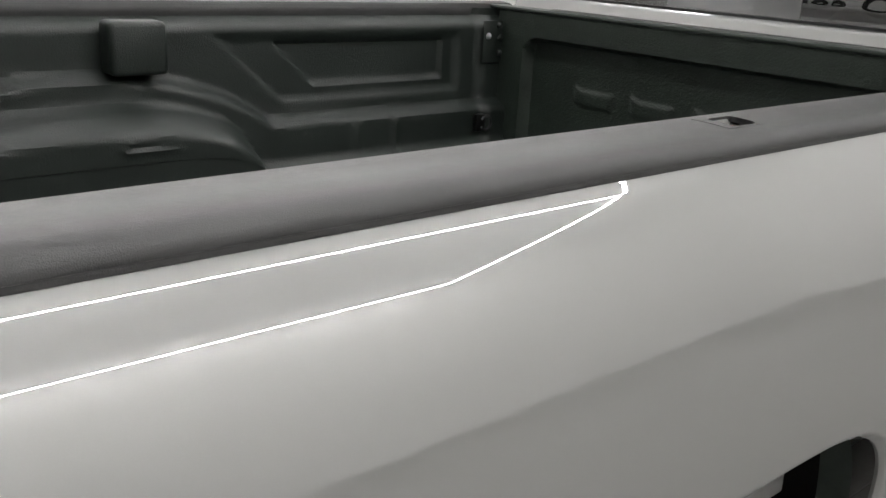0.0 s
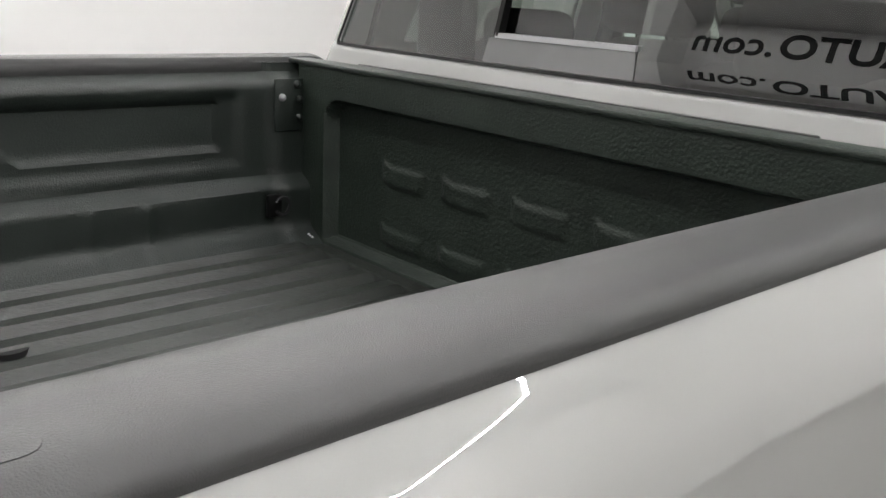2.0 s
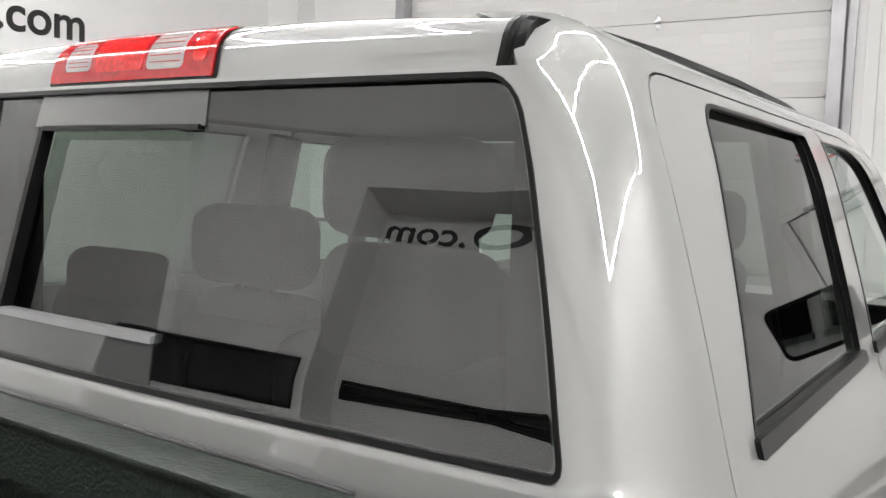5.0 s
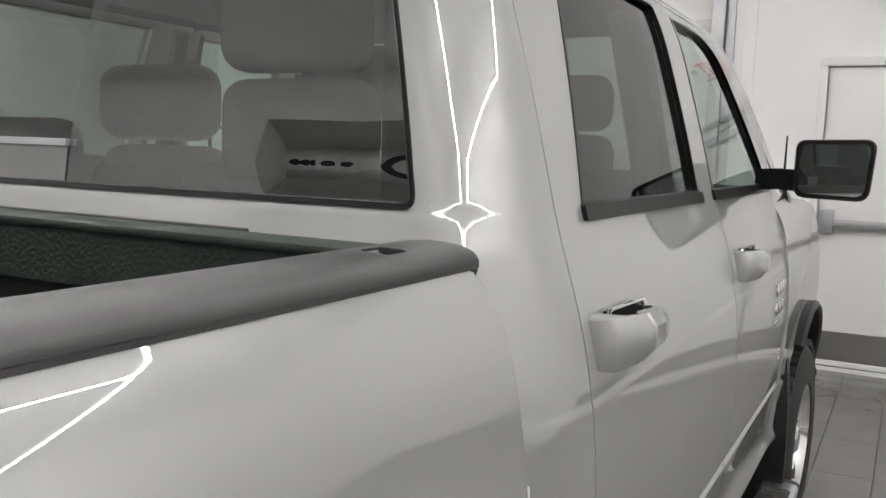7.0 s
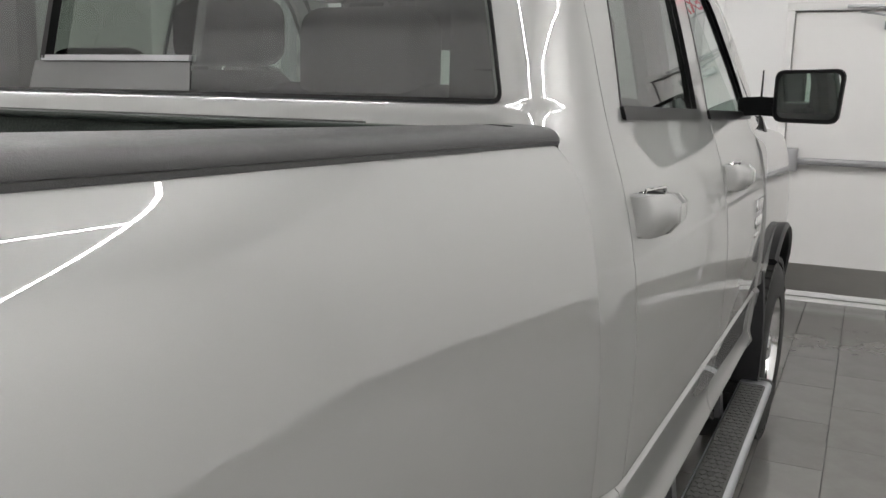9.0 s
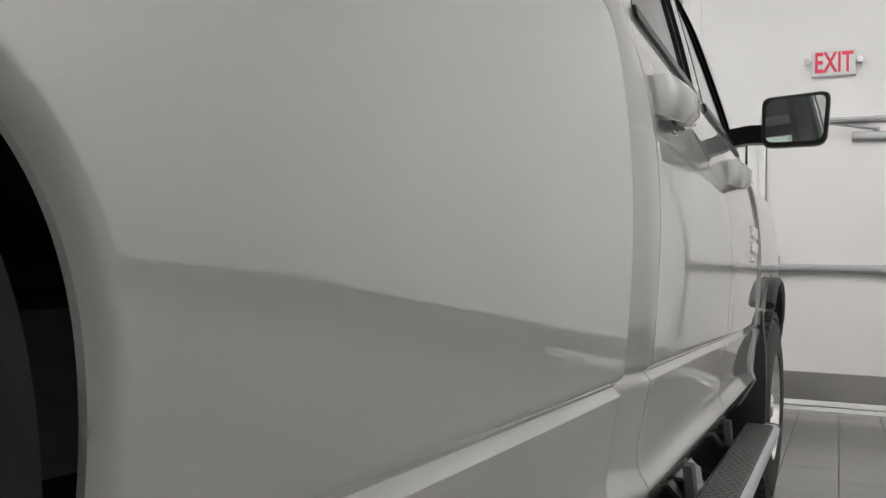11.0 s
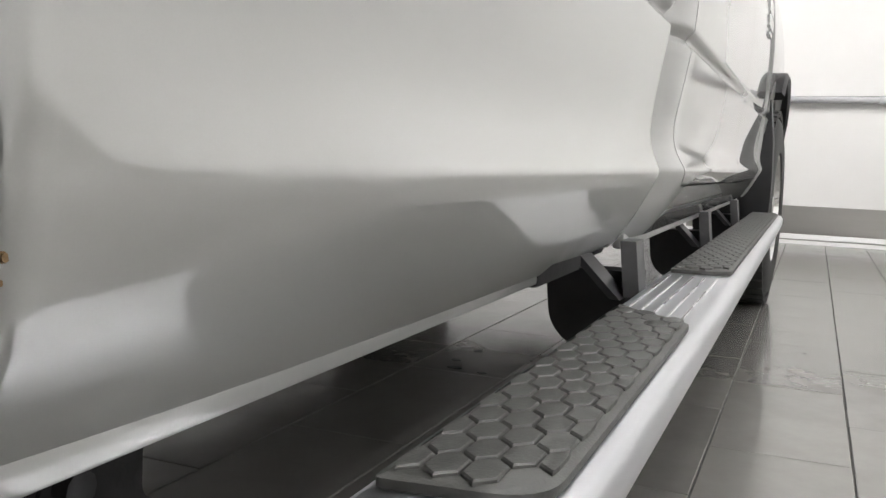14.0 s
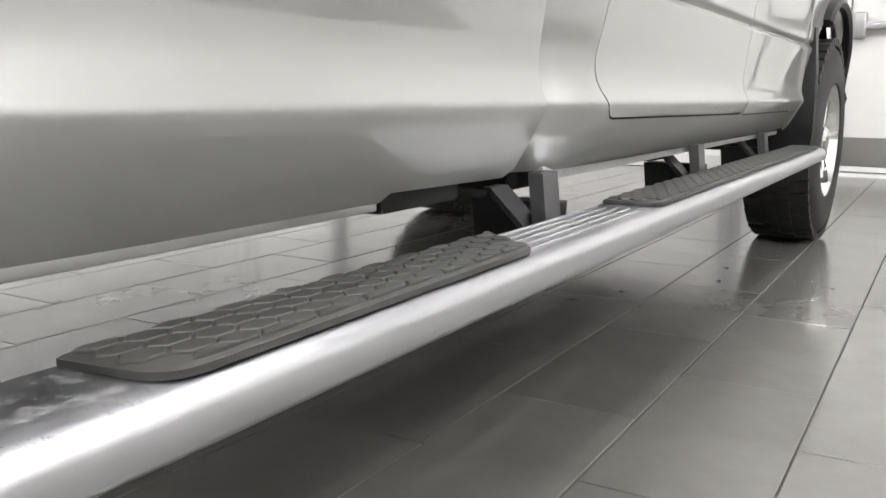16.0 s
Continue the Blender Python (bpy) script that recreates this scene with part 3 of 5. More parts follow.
bm = sheet(bulkhead_at, [(-0.80, 0.905), (0.80, 0.905), (0.80, 1.412), (-0.80, 1.412)], us=span(-0.80, 0.80, 170), vs=span(0.905, 1.30, 72) + span(1.305, 1.345, 12) + span(1.355, 1.412, 5), thick=0.02, off=(0, 1, 0))
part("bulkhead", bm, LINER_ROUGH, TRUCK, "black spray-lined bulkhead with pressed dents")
bm = bmesh.new()
box(bm, (-0.86, 0.921, 1.404), (0.86, 0.992, 1.4165), 0.004)
box(bm, (-0.80, 0.978, 0.90), (0.80, 0.984, 1.41))
part("bulkhead_top", bm, LINER_ROUGH, TRUCK)
bm = bmesh.new()
box(bm, (-0.62, 0.990, 1.413), (0.62, 1.0, 1.4195), 0.003)
part("bulkhead_seal", bm, CAP, TRUCK)
# tailgate behind the camera's start
bm = bmesh.new()
box(bm, (-0.93, BED_Y0 - 0.05, 0.90), (0.93, BED_Y0 + 0.02, 1.41), 0.012, 3)
TAILGATE = part("tailgate", bm, PAINT, TRUCK, "silver closed tailgate")
bm = bmesh.new()
box(bm, (-0.925, BED_Y0 + 0.021, 0.93), (0.925, BED_Y0 + 0.030, 1.409), 0.004)
for x in (-0.55, 0.0, 0.55):
    box(bm, (x - 0.22, BED_Y0 + 0.030, 1.0), (x + 0.22, BED_Y0 + 0.040, 1.33), 0.008)
part("tailgate_lining", bm, BLACK, TAILGATE, "black spray-lined inner face")
bm = bmesh.new()
box(bm, (-0.932, BED_Y0 - 0.052, 1.400), (0.932, BED_Y0 + 0.034, 1.426), 0.010, 3)
part("tailgate_cap", bm, BLACK, TAILGATE, "black plastic cap along the top edge")


# ---- cab: one skin that runs from the middle of the back round the corner to the windscreen pillar
R_X, Y_CORNER = 0.125, 1.27


def back_y(x, z):
    y = np.interp(z, [0.9, 1.38, 1.40, 1.445, 1.457, 1.90, 1.97], [1.03, 1.018, 1.017, 1.029, 1.036, 1.150, 1.19])
    return float(y) + 0.026 * (x / 0.75) ** 2


STRAIGHT_T = dense([p for p in CAB if p[0] < 1.24 or p[0] > 1.50])


def cab_at(s, z, inset=0.0):
    w = smooth(1.10, 1.42, s)
    X = interp(CAB_T, z) * w + interp(STRAIGHT_T, z) * (1 - w)
    if s <= 1.0:
        x = s * (X - R_X)
        return (x, back_y(x, z) + inset, z)
    xb = X - R_X
    yb = back_y(xb, z)
    if s < Y_CORNER:
        t = (s - 1.0) / (Y_CORNER - 1.0) * math.pi / 2
        sn, cs = math.sin(t), math.cos(t)
        return (xb + (R_X - inset * 0.7) * sn, yb + (Y_CORNER - yb) * (1 - cs) + inset * cs, z)
    x = X - inset
    if s > 3.0:
        x -= 0.03 * ((s - 3.0) / 0.8) ** 2 * smooth(1.3, 1.5, z)
    return (x, s, z)


def offset_loop(loop, d):
    """Shrink (d > 0) or grow a loop by about d."""
    pts = [Vector(p) for p in loop]
    area = sum(p.x * q.y - q.x * p.y for p, q in zip(pts, pts[1:] + pts[:1]))
    sg = 1 if area > 0 else -1
    out = []
    for i, p in enumerate(pts):
        t = (pts[(i + 1) % len(pts)] - pts[i - 1])
        if t.length < 1e-9:
            out.append(tuple(p))
            continue
        t.normalize()
        out.append((p.x - t.y * d * sg, p.y + t.x * d * sg))
    return out


def curve_loop(pts, r, step=0.03):
    return round_poly(pts, r, 7)


REAR_DOOR = curve_loop([(1.262, 0.553), (2.335, 0.545), (2.335, 1.905), (1.262, 1.905), (1.250, 0.72), (1.228, 0.635)], [0.05, 0.02, 0.02, 0.13, 0.05, 0.05])
FRONT_DOOR = curve_loop([(2.345, 0.542), (3.28, 0.542), (3.28, 1.39), (3.36, 1.44), (2.86, 1.86), (2.70, 1.905), (2.345, 1.905)], [0.02, 0.06, 0.05, 0.03, 0.12, 0.06, 0.02])
REAR_WIN = curve_loop([(1.372, 1.452), (2.165, 1.452), (2.165, 1.880), (1.490, 1.880)], [0.015, 0.012, 0.015, 0.07])
FRONT_WIN = curve_loop([(2.325, 1.452), (3.24, 1.452), (2.80, 1.845), (2.66, 1.876), (2.325, 1.876)], [0.015, 0.02, 0.08, 0.05, 0.015])
G0, G1, GS = 1.457, 1.880, 1.016
glass_half = [(0, G0)] + round_poly([(0.3, G0), (GS, G0), (GS, G1), (0.3, G1)], [0, 0.02, 0.045, 0], 5)[1:-1] + [(0, G1)]
cab_us = span(0, 0.96, 12) + span(0.98, 1.27, 22) + span(1.30, 3.80, 62)
cab_vs = sorted({p[0] for p in CAB} | {round(v, 4) for v in span(0.80, 1.95, 64)})
outline = [(0, 1.0), (0.9, 1.0), (0.9, 0.474), (3.30, 0.474), (3.30, 1.385), (3.74, 1.42), (2.93, 1.93), (2.86, 1.962), (1.055, 1.962), (1.035, 1.89), (0, 1.89)] + glass_half[::-1]
bm = sheet(cab_at, outline, [REAR_DOOR, FRONT_DOOR], us=cab_us, vs=cab_vs, thick=0.02, off=lambda s, z: (0, 1, 0) if s <= 1 else ((-0.7, 0.7, 0) if s < Y_CORNER else (-1, 0, 0)))
cab_pair = pair("cab_shell", bm, PAINT, TRUCK, "silver painted cab shell")


def door(name, loop, window, mats, parent, glass_mat, handle_y, label):
    us = [u for u in cab_us if min(p[0] for p in loop) - 0.05 < u < max(p[0] for p in loop) + 0.05]
    bm = sheet(cab_at, offset_loop(loop, 0.0035), [window], us=us, vs=cab_vs, thick=0.03, off=(-1, 0, 0))
    d = pair(name, bm, mats, parent, label)
    g = sheet(lambda s, z: cab_at(s, z, 0.012), offset_loop(window, -0.012), us=us, vs=span(1.44, 1.90, 14))
    bmf = sheet(lambda s, z: cab_at(s, z, -0.0015), offset_loop(window, -0.002), [offset_loop(window, 0.005)], us=us, vs=span(1.43, 1.90, 16), thick=0.012, off=(-1, 0, 0))
    for ob, mesh in zip(d, (g, mirrored(g))):
        pane("window_pane", mesh, glass_mat, ob)
    for ob, mesh in zip(d, (bmf, mirrored(bmf))):
        part("window_trim", mesh, BLACK, ob, "black window seal")
    # belt strip
    y0, y1 = min(p[0] for p in window) - 0.01, max(p[0] for p in window) + 0.02
    belt = sheet(lambda s, z: cab_at(s, z, -0.008), round_poly([(y0, 1.431), (y1, 1.431), (y1, 1.456), (y0, 1.456)], 0.006), us=us, vs=span(1.42, 1.46, 5), thick=0.012, off=(-1, 0, 0))
    for ob, mesh in zip(d, (belt, mirrored(belt))):
        part("belt_strip", mesh, BLACK, ob)
    return d


DOORS_R = door("rear_door", REAR_DOOR, REAR_WIN, PAINT, TRUCK, GLASS_SIDE, 1.47, "silver rear passenger door")
DOORS_F = door("front_door", FRONT_DOOR, FRONT_WIN, PAINT, TRUCK, GLASS_FRONT, 2.43, "silver front passenger door")
# dark jambs behind the shut lines
bm = bmesh.new()
for loop in (REAR_DOOR, FRONT_DOOR):
    us = [u for u in cab_us if min(p[0] for p in loop) - 0.1 < u < max(p[0] for p in loop) + 0.1]
    b2 = sheet(lambda s, z: cab_at(s, z, 0.022), offset_loop(loop, -0.02), [offset_loop(loop, 0.03)], us=us, vs=cab_vs)
    me = bpy.data.meshes.new("t")
    b2.to_mesh(me)
    b2.free()
    bm.from_mesh(me)
pair("door_jamb", bm, DARK, TRUCK)

# back window: two fixed panes and a slider in the middle
full = [(-u, v) for u, v in glass_half[1:-1]][::-1] + [p for p in glass_half[1:-1]]


def back_at(s, z, inset=0.0):
    x, y, z2 = cab_at(abs(s), z, inset)
    return (math.copysign(x, s), y, z2)


def s_of(x, z):
    return x / (interp(CAB_T, z) - R_X)


gus = sorted({-u for u in span(0, 1.0, 12)} | set(span(0, 1.0, 12)) | {1.01, 1.02, 1.03, 1.04, -1.01, -1.02, -1.03, -1.04})
SL = [(-0.176, 1.522), (0.203, 1.522), (0.188, 1.820), (-0.182, 1.820)]
slider = [(s_of(x, z), z) for x, z in SL]
bm = sheet(lambda s, z: back_at(s, z, 0.006), offset_loop(full, -0.006), [slider], us=gus, vs=span(1.44, 1.90, 14))
REAR_GLASS = pane("rear_window", bm, GLASS_REAR, TRUCK, "dark tinted back window with a sliding middle pane")
bm = sheet(lambda s, z: back_at(s, z, 0.026), offset_loop(slider, -0.010), us=span(-0.5, 0.5, 10), vs=span(1.48, 1.86, 8))
pane("sliding_pane", bm, glass("slider_glass", (0.74, 0.82, 0.75), 0.06), REAR_GLASS)
bm = sheet(lambda s, z: back_at(s, z, -0.003), offset_loop(full, -0.004), [offset_loop(full, 0.0035)], us=gus, vs=span(1.44, 1.90, 14), thick=0.012, off=(0, 1, 0))
part("window_seal", bm, BLACK, REAR_GLASS, "black rubber seal")
# opaque bands above and below the slider, painted on the glass
for za, zb in ((G0 + 0.004, 1.516), (1.822, G1 - 0.004)):
    bm = sheet(lambda s, z: back_at(s, z, 0.0035), [(s_of(-0.212, za), za), (s_of(0.212, za), za), (s_of(0.203, zb), zb), (s_of(-0.208, zb), zb)], us=span(-0.5, 0.5, 10), vs=span(za, zb, 3), thick=0.002, off=(0, 1, 0))
    part("slider_band", bm, material("band_black", (0.055, 0.057, 0.057), rough=0.3, coat=1.0, coat_ior=2.0, var=0.05), REAR_GLASS)
for za, zb, mat in ((1.516, 1.527, GREYMETAL), (1.816, 1.824, BLACK)):
    bm = sheet(lambda s, z: back_at(s, z, -0.001), [(s_of(-0.185, za), za), (s_of(0.203, za), za), (s_of(0.203, zb), zb), (s_of(-0.185, zb), zb)], us=span(-0.4, 0.4, 8), vs=span(za, zb, 2), thick=0.02, off=(0, 1, 0))
    part("slider_rail", bm, mat, REAR_GLASS)
for x0, x1, x2, x3, nm in ((-0.190, -0.176, -0.180, -0.192, "slider_post"),):
    bm = sheet(lambda s, z: back_at(s, z, -0.001), [(s_of(x0, 1.52), 1.52), (s_of(x1, 1.52), 1.52), (s_of(x2, 1.82), 1.82), (s_of(x3, 1.82), 1.82)], us=span(-0.4, 0.4, 30), vs=span(1.52, 1.82, 5), thick=0.022, off=(0, 1, 0))
    part(nm, bm, BLACK, REAR_GLASS)

# roof with its rear face, ditch strips and the high brake lamp
ROOF = [(1.158, 1.886), (1.160, 1.905), (1.163, 1.930), (1.170, 1.948), (1.184, 1.963), (1.205, 1.973), (1.24, 1.981), (1.32, 1.989), (1.6, 2.0), (2.0, 2.004), (2.4, 1.998), (2.7, 1.978), (2.92, 1.945)]
rl = [0.0]
for p, q in zip(ROOF, ROOF[1:]):
    rl.append(rl[-1] + math.hypot(q[0] - p[0], q[1] - p[1]))


def roof_at(x, w, inset=0.0):
    y, z = interp(list(zip(rl, [p[0] for p in ROOF])), w), interp(list(zip(rl, [p[1] for p in ROOF])), w)
    k = (x / 0.69) ** 2
    f = smooth(rl[1], rl[6], w)
    return (x, y + 0.026 * (x / 0.75) ** 2 * (1 - 0.5 * f) + inset, z - (0.010 + 0.018 * k) * k * f - 0.3 * inset)


bm = sheet(roof_at, [(-0.672, 0), (0.672, 0), (0.692, rl[6]), (0.69, rl[-1]), (-0.69, rl[-1]), (-0.692, rl[6])], us=span(-0.7, 0.7, 40), vs=sorted(rl + span(rl[7], rl[-1], 14)), thick=0.015, off=(0, 0.4, -0.6))
part("roof", bm, PAINT, TRUCK, "silver painted roof panel")
for sg in (1, -1):
    bm = bmesh.new()
    rings = []
    for w in sorted(rl + span(rl[7], rl[-1], 10)):
        xe = float(np.interp(w, [0, rl[6], rl[-1]], [0.672, 0.692, 0.69]))
        p = Vector(roof_at(xe + 0.004, w))
        k = smooth(rl[1], rl[6], w)
        n = Vector((0.30, -1, 0.1)).lerp(Vector((0.22, -0.1, 1)), k).normalized()
        lat = Vector((1, 0.30, 0)).lerp(Vector((1, 0.05, -0.22)), k).normalized()
        up = 0.006 - 0.002 * k
        ring = [p - lat * 0.011 - n * 0.006, p - lat * 0.011 + n * (up - 0.002), p - lat * 0.004 + n * up, p + lat * 0.002 + n * (up - 0.003), p + lat * 0.006 + n * up,
                p + lat * 0.018 + n * (up - 0.002), p + lat * 0.020 - n * 0.008]
        rings.append([(sg * q.x, q.y, q.z) for q in ring])
    loft(bm, rings)
    part("roof_ditch_strip", bm, BLACK, TRUCK, "black roof ditch moulding")
# brake lamp
lamp_us = span(-0.22, 0.22, 24)


def lamp_piece(name, loop, mat, parent, lift, r=0.008, label=""):
    b = sheet(lambda x, w: roof_at(x, w, -lift), round_poly(loop, r, 5), us=span(-0.23, 0.23, 40), vs=span(0, rl[5], 14), thick=lift + 0.004, off=(0, 1, -0.2))
    return part(name, b, mat, parent, label)


W0, W1 = rl[0] + 0.004, rl[5] + 0.004
BRAKE = lamp_piece("brake_lamp", [(-0.208, W0), (0.206, W0), (0.212, W1), (-0.150, W1), (-0.190, (W0 + W1) * 0.62)], BLACK_GLOSS, TRUCK, 0.0025, [0.01, 0.006, 0.006, 0.03, 0.06])
lamp_piece("red_lens", [(-0.202, W0 + 0.004), (0.201, W0 + 0.004), (0.206, W1 - 0.004), (-0.150, W1 - 0.004), (-0.186, (W0 + W1) * 0.60)], LENS_RED, BRAKE, 0.006, [0.01, 0.006, 0.006, 0.03, 0.06], "dark red lens")
lamp_piece("red_reflector", [(-0.075, W0 + 0.018), (0.045, W0 + 0.018), (0.045, W1 - 0.022), (-0.075, W1 - 0.026)], RED_BRIGHT, BRAKE, 0.0068, 0.01)
for x0, x1, a0, a1 in ((-0.160, -0.088, 0.022, 0.034), (0.052, 0.138, 0.018, 0.016)):
    lamp_piece("cargo_lens", [(x0, W0 + a0), (x1, W0 + a0), (x1, W1 - a1), (x0 + 0.012, W1 - a1)], LENS_CLEAR, BRAKE, 0.0068, 0.012, "clear ribbed lens")
    n = 7
    for i in range(1, n):
        w = W0 + a0 + (W1 - a1 - W0 - a0) * i / n
        lamp_piece("lens_rib", [(x0 + 0.010, w - 0.0006), (x1 - 0.006, w - 0.0006), (x1 - 0.006, w + 0.0006), (x0 + 0.010, w + 0.0006)], LENS_RED, BRAKE, 0.0074, 0.0003)
lamp_piece("bulb", [(0.158, W0 + 0.026), (0.186, W0 + 0.026), (0.188, W1 - 0.020), (0.158, W1 - 0.020)], RED_BRIGHT, BRAKE, 0.0068, 0.012)

# windscreen, bonnet, wings and nose
bm = bmesh.new()
rings = []
for k in range(9):
    t = k / 8
    y, z, hw = 2.93 + (3.74 - 2.93) * t, 1.945 + (1.40 - 1.945) * t, 0.70 + (0.86 - 0.70) * t
    rings.append([(x * hw, y + 0.10 * (1 - x * x) * (0.4 + t), z) for x in span(-1, 1, 14)])
loft(bm, rings, closed=False, caps=False)
pane("windscreen", bm, GLASS_FRONT, TRUCK)
FENDER_Y0, NOSE = 3.286, 4.78


def fender_at(y, z):
    x = interp(BED_T, min(z, 1.398))
    d = arch_dist(y, z, AXLE_F)
    if d < 0.05:
        x -= 0.02 * (1 - max(0.0, d) / 0.05) ** 2
    x += 0.012 * math.exp(-((d - 0.04) / 0.05) ** 2)
    x -= 0.10 * smooth(4.25, NOSE, y) ** 2
    return (x, y, z)


a = arch(AXLE_F)
outline = [(FENDER_Y0, 0.474)] + [p for p in a] + [(a[-1][0], 0.60), (NOSE, 0.60), (NOSE, 1.30), (4.2, 1.37), (3.78, 1.395), (FENDER_Y0, 1.385)]
bm = sheet(fender_at, [p for i, p in enumerate(outline)], us=span(FENDER_Y0, NOSE, 50), vs=Z_LEVELS, thick=0.02, off=(-1, 0, 0))
pair("front_wing", bm, PAINT, TRUCK, "silver front wing")
bm = bmesh.new()
rings = []
for k in range(13):
    y = 3.70 + (NOSE + 0.05 - 3.70) * k / 12
    t = k / 12
    rings.append([(x * (0.93 - 0.10 * t * t), y, 1.385 + 0.075 * (1 - x ** 4) - 0.11 * t ** 3 - 0.03 * (1 - abs(x)) * 0) for x in span(-1, 1, 20)])
loft(bm, rings, closed=False, caps=False)
part("bonnet", bm, PAINT, TRUCK, "silver bonnet")
part("grille", boxm((-0.80, NOSE - 0.04, 0.72), (0.80, NOSE + 0.06, 1.27), 0.05, 3), BLACK, TRUCK)
part("front_bumper", boxm((-0.98, NOSE - 0.08, 0.50), (0.98, NOSE + 0.16, 0.74), 0.06, 3), CHROME, TRUCK, "chrome front bumper")
bm = bmesh.new()
box(bm, (-0.98, BED_Y0 - 0.24, 0.56), (0.98, BED_Y0 - 0.06, 0.78), 0.04, 3)
part("rear_bumper", bm, CHROME, TRUCK, "chrome rear bumper")


# ---- wheels
def wheel(y, sg, dx=0.0):
    bm = bmesh.new()
    xo, xi = 0.955 + dx, 0.685 + dx
    R = TYRE_R
    prof = [(xi, 0.235), (xi - 0.004, 0.30), (xi + 0.008, 0.365), (xi + 0.03, R - 0.022), (xi + 0.055, R - 0.008), (xi + 0.08, R - 0.005)]
    full = prof + [(xo + xi - a, r) for a, r in prof[::-1]] + [(xo - 0.012, 0.227), (xi + 0.012, 0.227), (xi, 0.235)]
    lathe(bm, [(sg * a, r) for a, r in full], "x", (0, y, R), 64, caps=False)
    w = part("wheel", bm, RUBBER, TRUCK, "black all-terrain tyre on a chrome wheel", angle=40)
    bm = bmesh.new()
    for k in range(46):
        for j, (xa, xb) in enumerate(((xi + 0.012, xi + 0.075), (xi + 0.085, xi + 0.132), (xi + 0.140, xi + 0.187), (xi + 0.195, xo - 0.012))):
            th = 2 * math.pi * (k + 0.5 * (j % 2)) / 46
            m = Matrix.Translation((0, y, R)) @ Matrix.Rotation(th, 4, "X")
            edge = j in (0, 3)
            box(bm, (min(sg * xa, sg * xb), -0.021, R - 0.014 if not edge else R - 0.03), (max(sg * xa, sg * xb), 0.021, R + (0.001 if not edge else -0.004)), rot=m)
    tagged(part("tread", bm, RUBBER, w, angle=40), kind="stuff")
    bm = bmesh.new()
    rim = [(0.70, 0.20), (0.70, 0.238), (0.76, 0.225), (0.90, 0.225), (0.945, 0.243), (0.953, 0.238), (0.945, 0.225), (0.90, 0.205), (0.84, 0.19), (0.84, 0.10), (0.86, 0.06), (0.93, 0.058), (0.94, 0.045), (0.94, 0.001)]
    lathe(bm, [(sg * (a + dx), r) for a, r in rim], "x", (0, y, R), 48)
    for k in range(8):
        m = Matrix.Translation((0, y, R)) @ Matrix.Rotation(2 * math.pi * k / 8, 4, "X")
        box(bm, (min(sg * (0.83 + dx), sg * (0.915 + dx)), -0.028, 0.05), (max(sg * (0.83 + dx), sg * (0.915 + dx)), 0.028, 0.222), 0.008, 2, rot=m)
    part("rim", bm, CHROME, w, "chrome wheel rim")
    bm = bmesh.new()
    lathe(bm, [(sg * (a + dx), r) for a, r in ((0.695, 0.03), (0.695, 0.195), (0.71, 0.205), (0.82, 0.20), (0.825, 0.03))], "x", (0, y, R), 40)
    part("brake_drum", bm, DARK, w, "dark iron brake drum")
    for k in range(8):
        th = 2 * math.pi * (k + 0.5) / 8
        bm = bmesh.new()
        lathe(bm, [(sg * (0.85 + dx), 0.012), (sg * (0.905 + dx), 0.012), (sg * (0.912 + dx), 0.001)], "x", (0, y + 0.082 * math.cos(th), R + 0.082 * math.sin(th)), 10)
        part("wheel_nut", bm, CHROME, w)
    return w


def steer(w, y):
    """The front wheels stand turned slightly to the right."""
    if y > 0:
        c = Matrix.Translation((0.95 if w.bound_box[0][0] > 0 else -0.82, y, 0))
        w.matrix_local = c @ Matrix.Rotation(radians(-2), 4, "Z") @ c.inverted()


for yy, sg, dx in ((AXLE_R, 1, 0.0), (AXLE_R, -1, 0.0), (AXLE_F, 1, 0.105), (AXLE_F - 0.06, -1, -0.110)):
    steer(wheel(yy, sg, dx), yy)
# wheel wells and mud flaps
for yc in (AXLE_R, AXLE_F):
    bm = bmesh.new()
    pr = arch(yc, 0.540, 0.50, 0.48, 2.2, 0.47) if yc > 0 else arch(yc, 0.518, 0.55, 0.495, 5.0, 0.47, 90)
    rings = [[(x, y, z) for y, z in pr] for x in (0.55 if yc > 0 else 0.64, 0.962)]
    loft(bm, rings, closed=False, caps=False)
    bmesh.ops.solidify(bm, geom=bm.faces[:], thickness=0.008)
    pair("wheel_liner", bm, DARK, TRUCK, "black wheel well liner")
bm = bmesh.new()
rings = []
for z, y0, y1, x0, x1 in ((0.40, 3.300, 3.315, 0.80, 1.050), (0.46, 3.290, 3.307, 0.80, 1.055), (0.56, 3.295, 3.315, 0.82, 1.055), (0.68, 3.315, 3.345, 0.86, 1.050), (0.84, 3.37, 3.40, 0.92, 1.03)):
    rings.append([(x0, y0, z), (x1, y0 - 0.004, z), (x1 + 0.004, y1, z), (x0, y1, z)])
loft(bm, rings)
pair("mud_flap", bm, BRACKET, TRUCK, "black moulded mud flap")
bm = bmesh.new()
pr = arch(AXLE_F, 0.545, 0.50, 0.48, 2.2, 0.45)
rings = []
for (y, z), (y2, z2) in zip(pr, arch(AXLE_F, 0.515, 0.50, 0.445, 2.2, 0.45)):
    x = interp(BED_T, min(1.39, z)) + 0.02
    rings.append([(x - 0.03, y, z), (x + 0.012, y, z), (x + 0.024, (y + y2) / 2, (z + z2) / 2), (x + 0.012, y2, z2), (x - 0.05, y2, z2)])
loft(bm, rings[12:])
pair("arch_moulding", bm, BRACKET, TRUCK, "black wheel arch moulding")

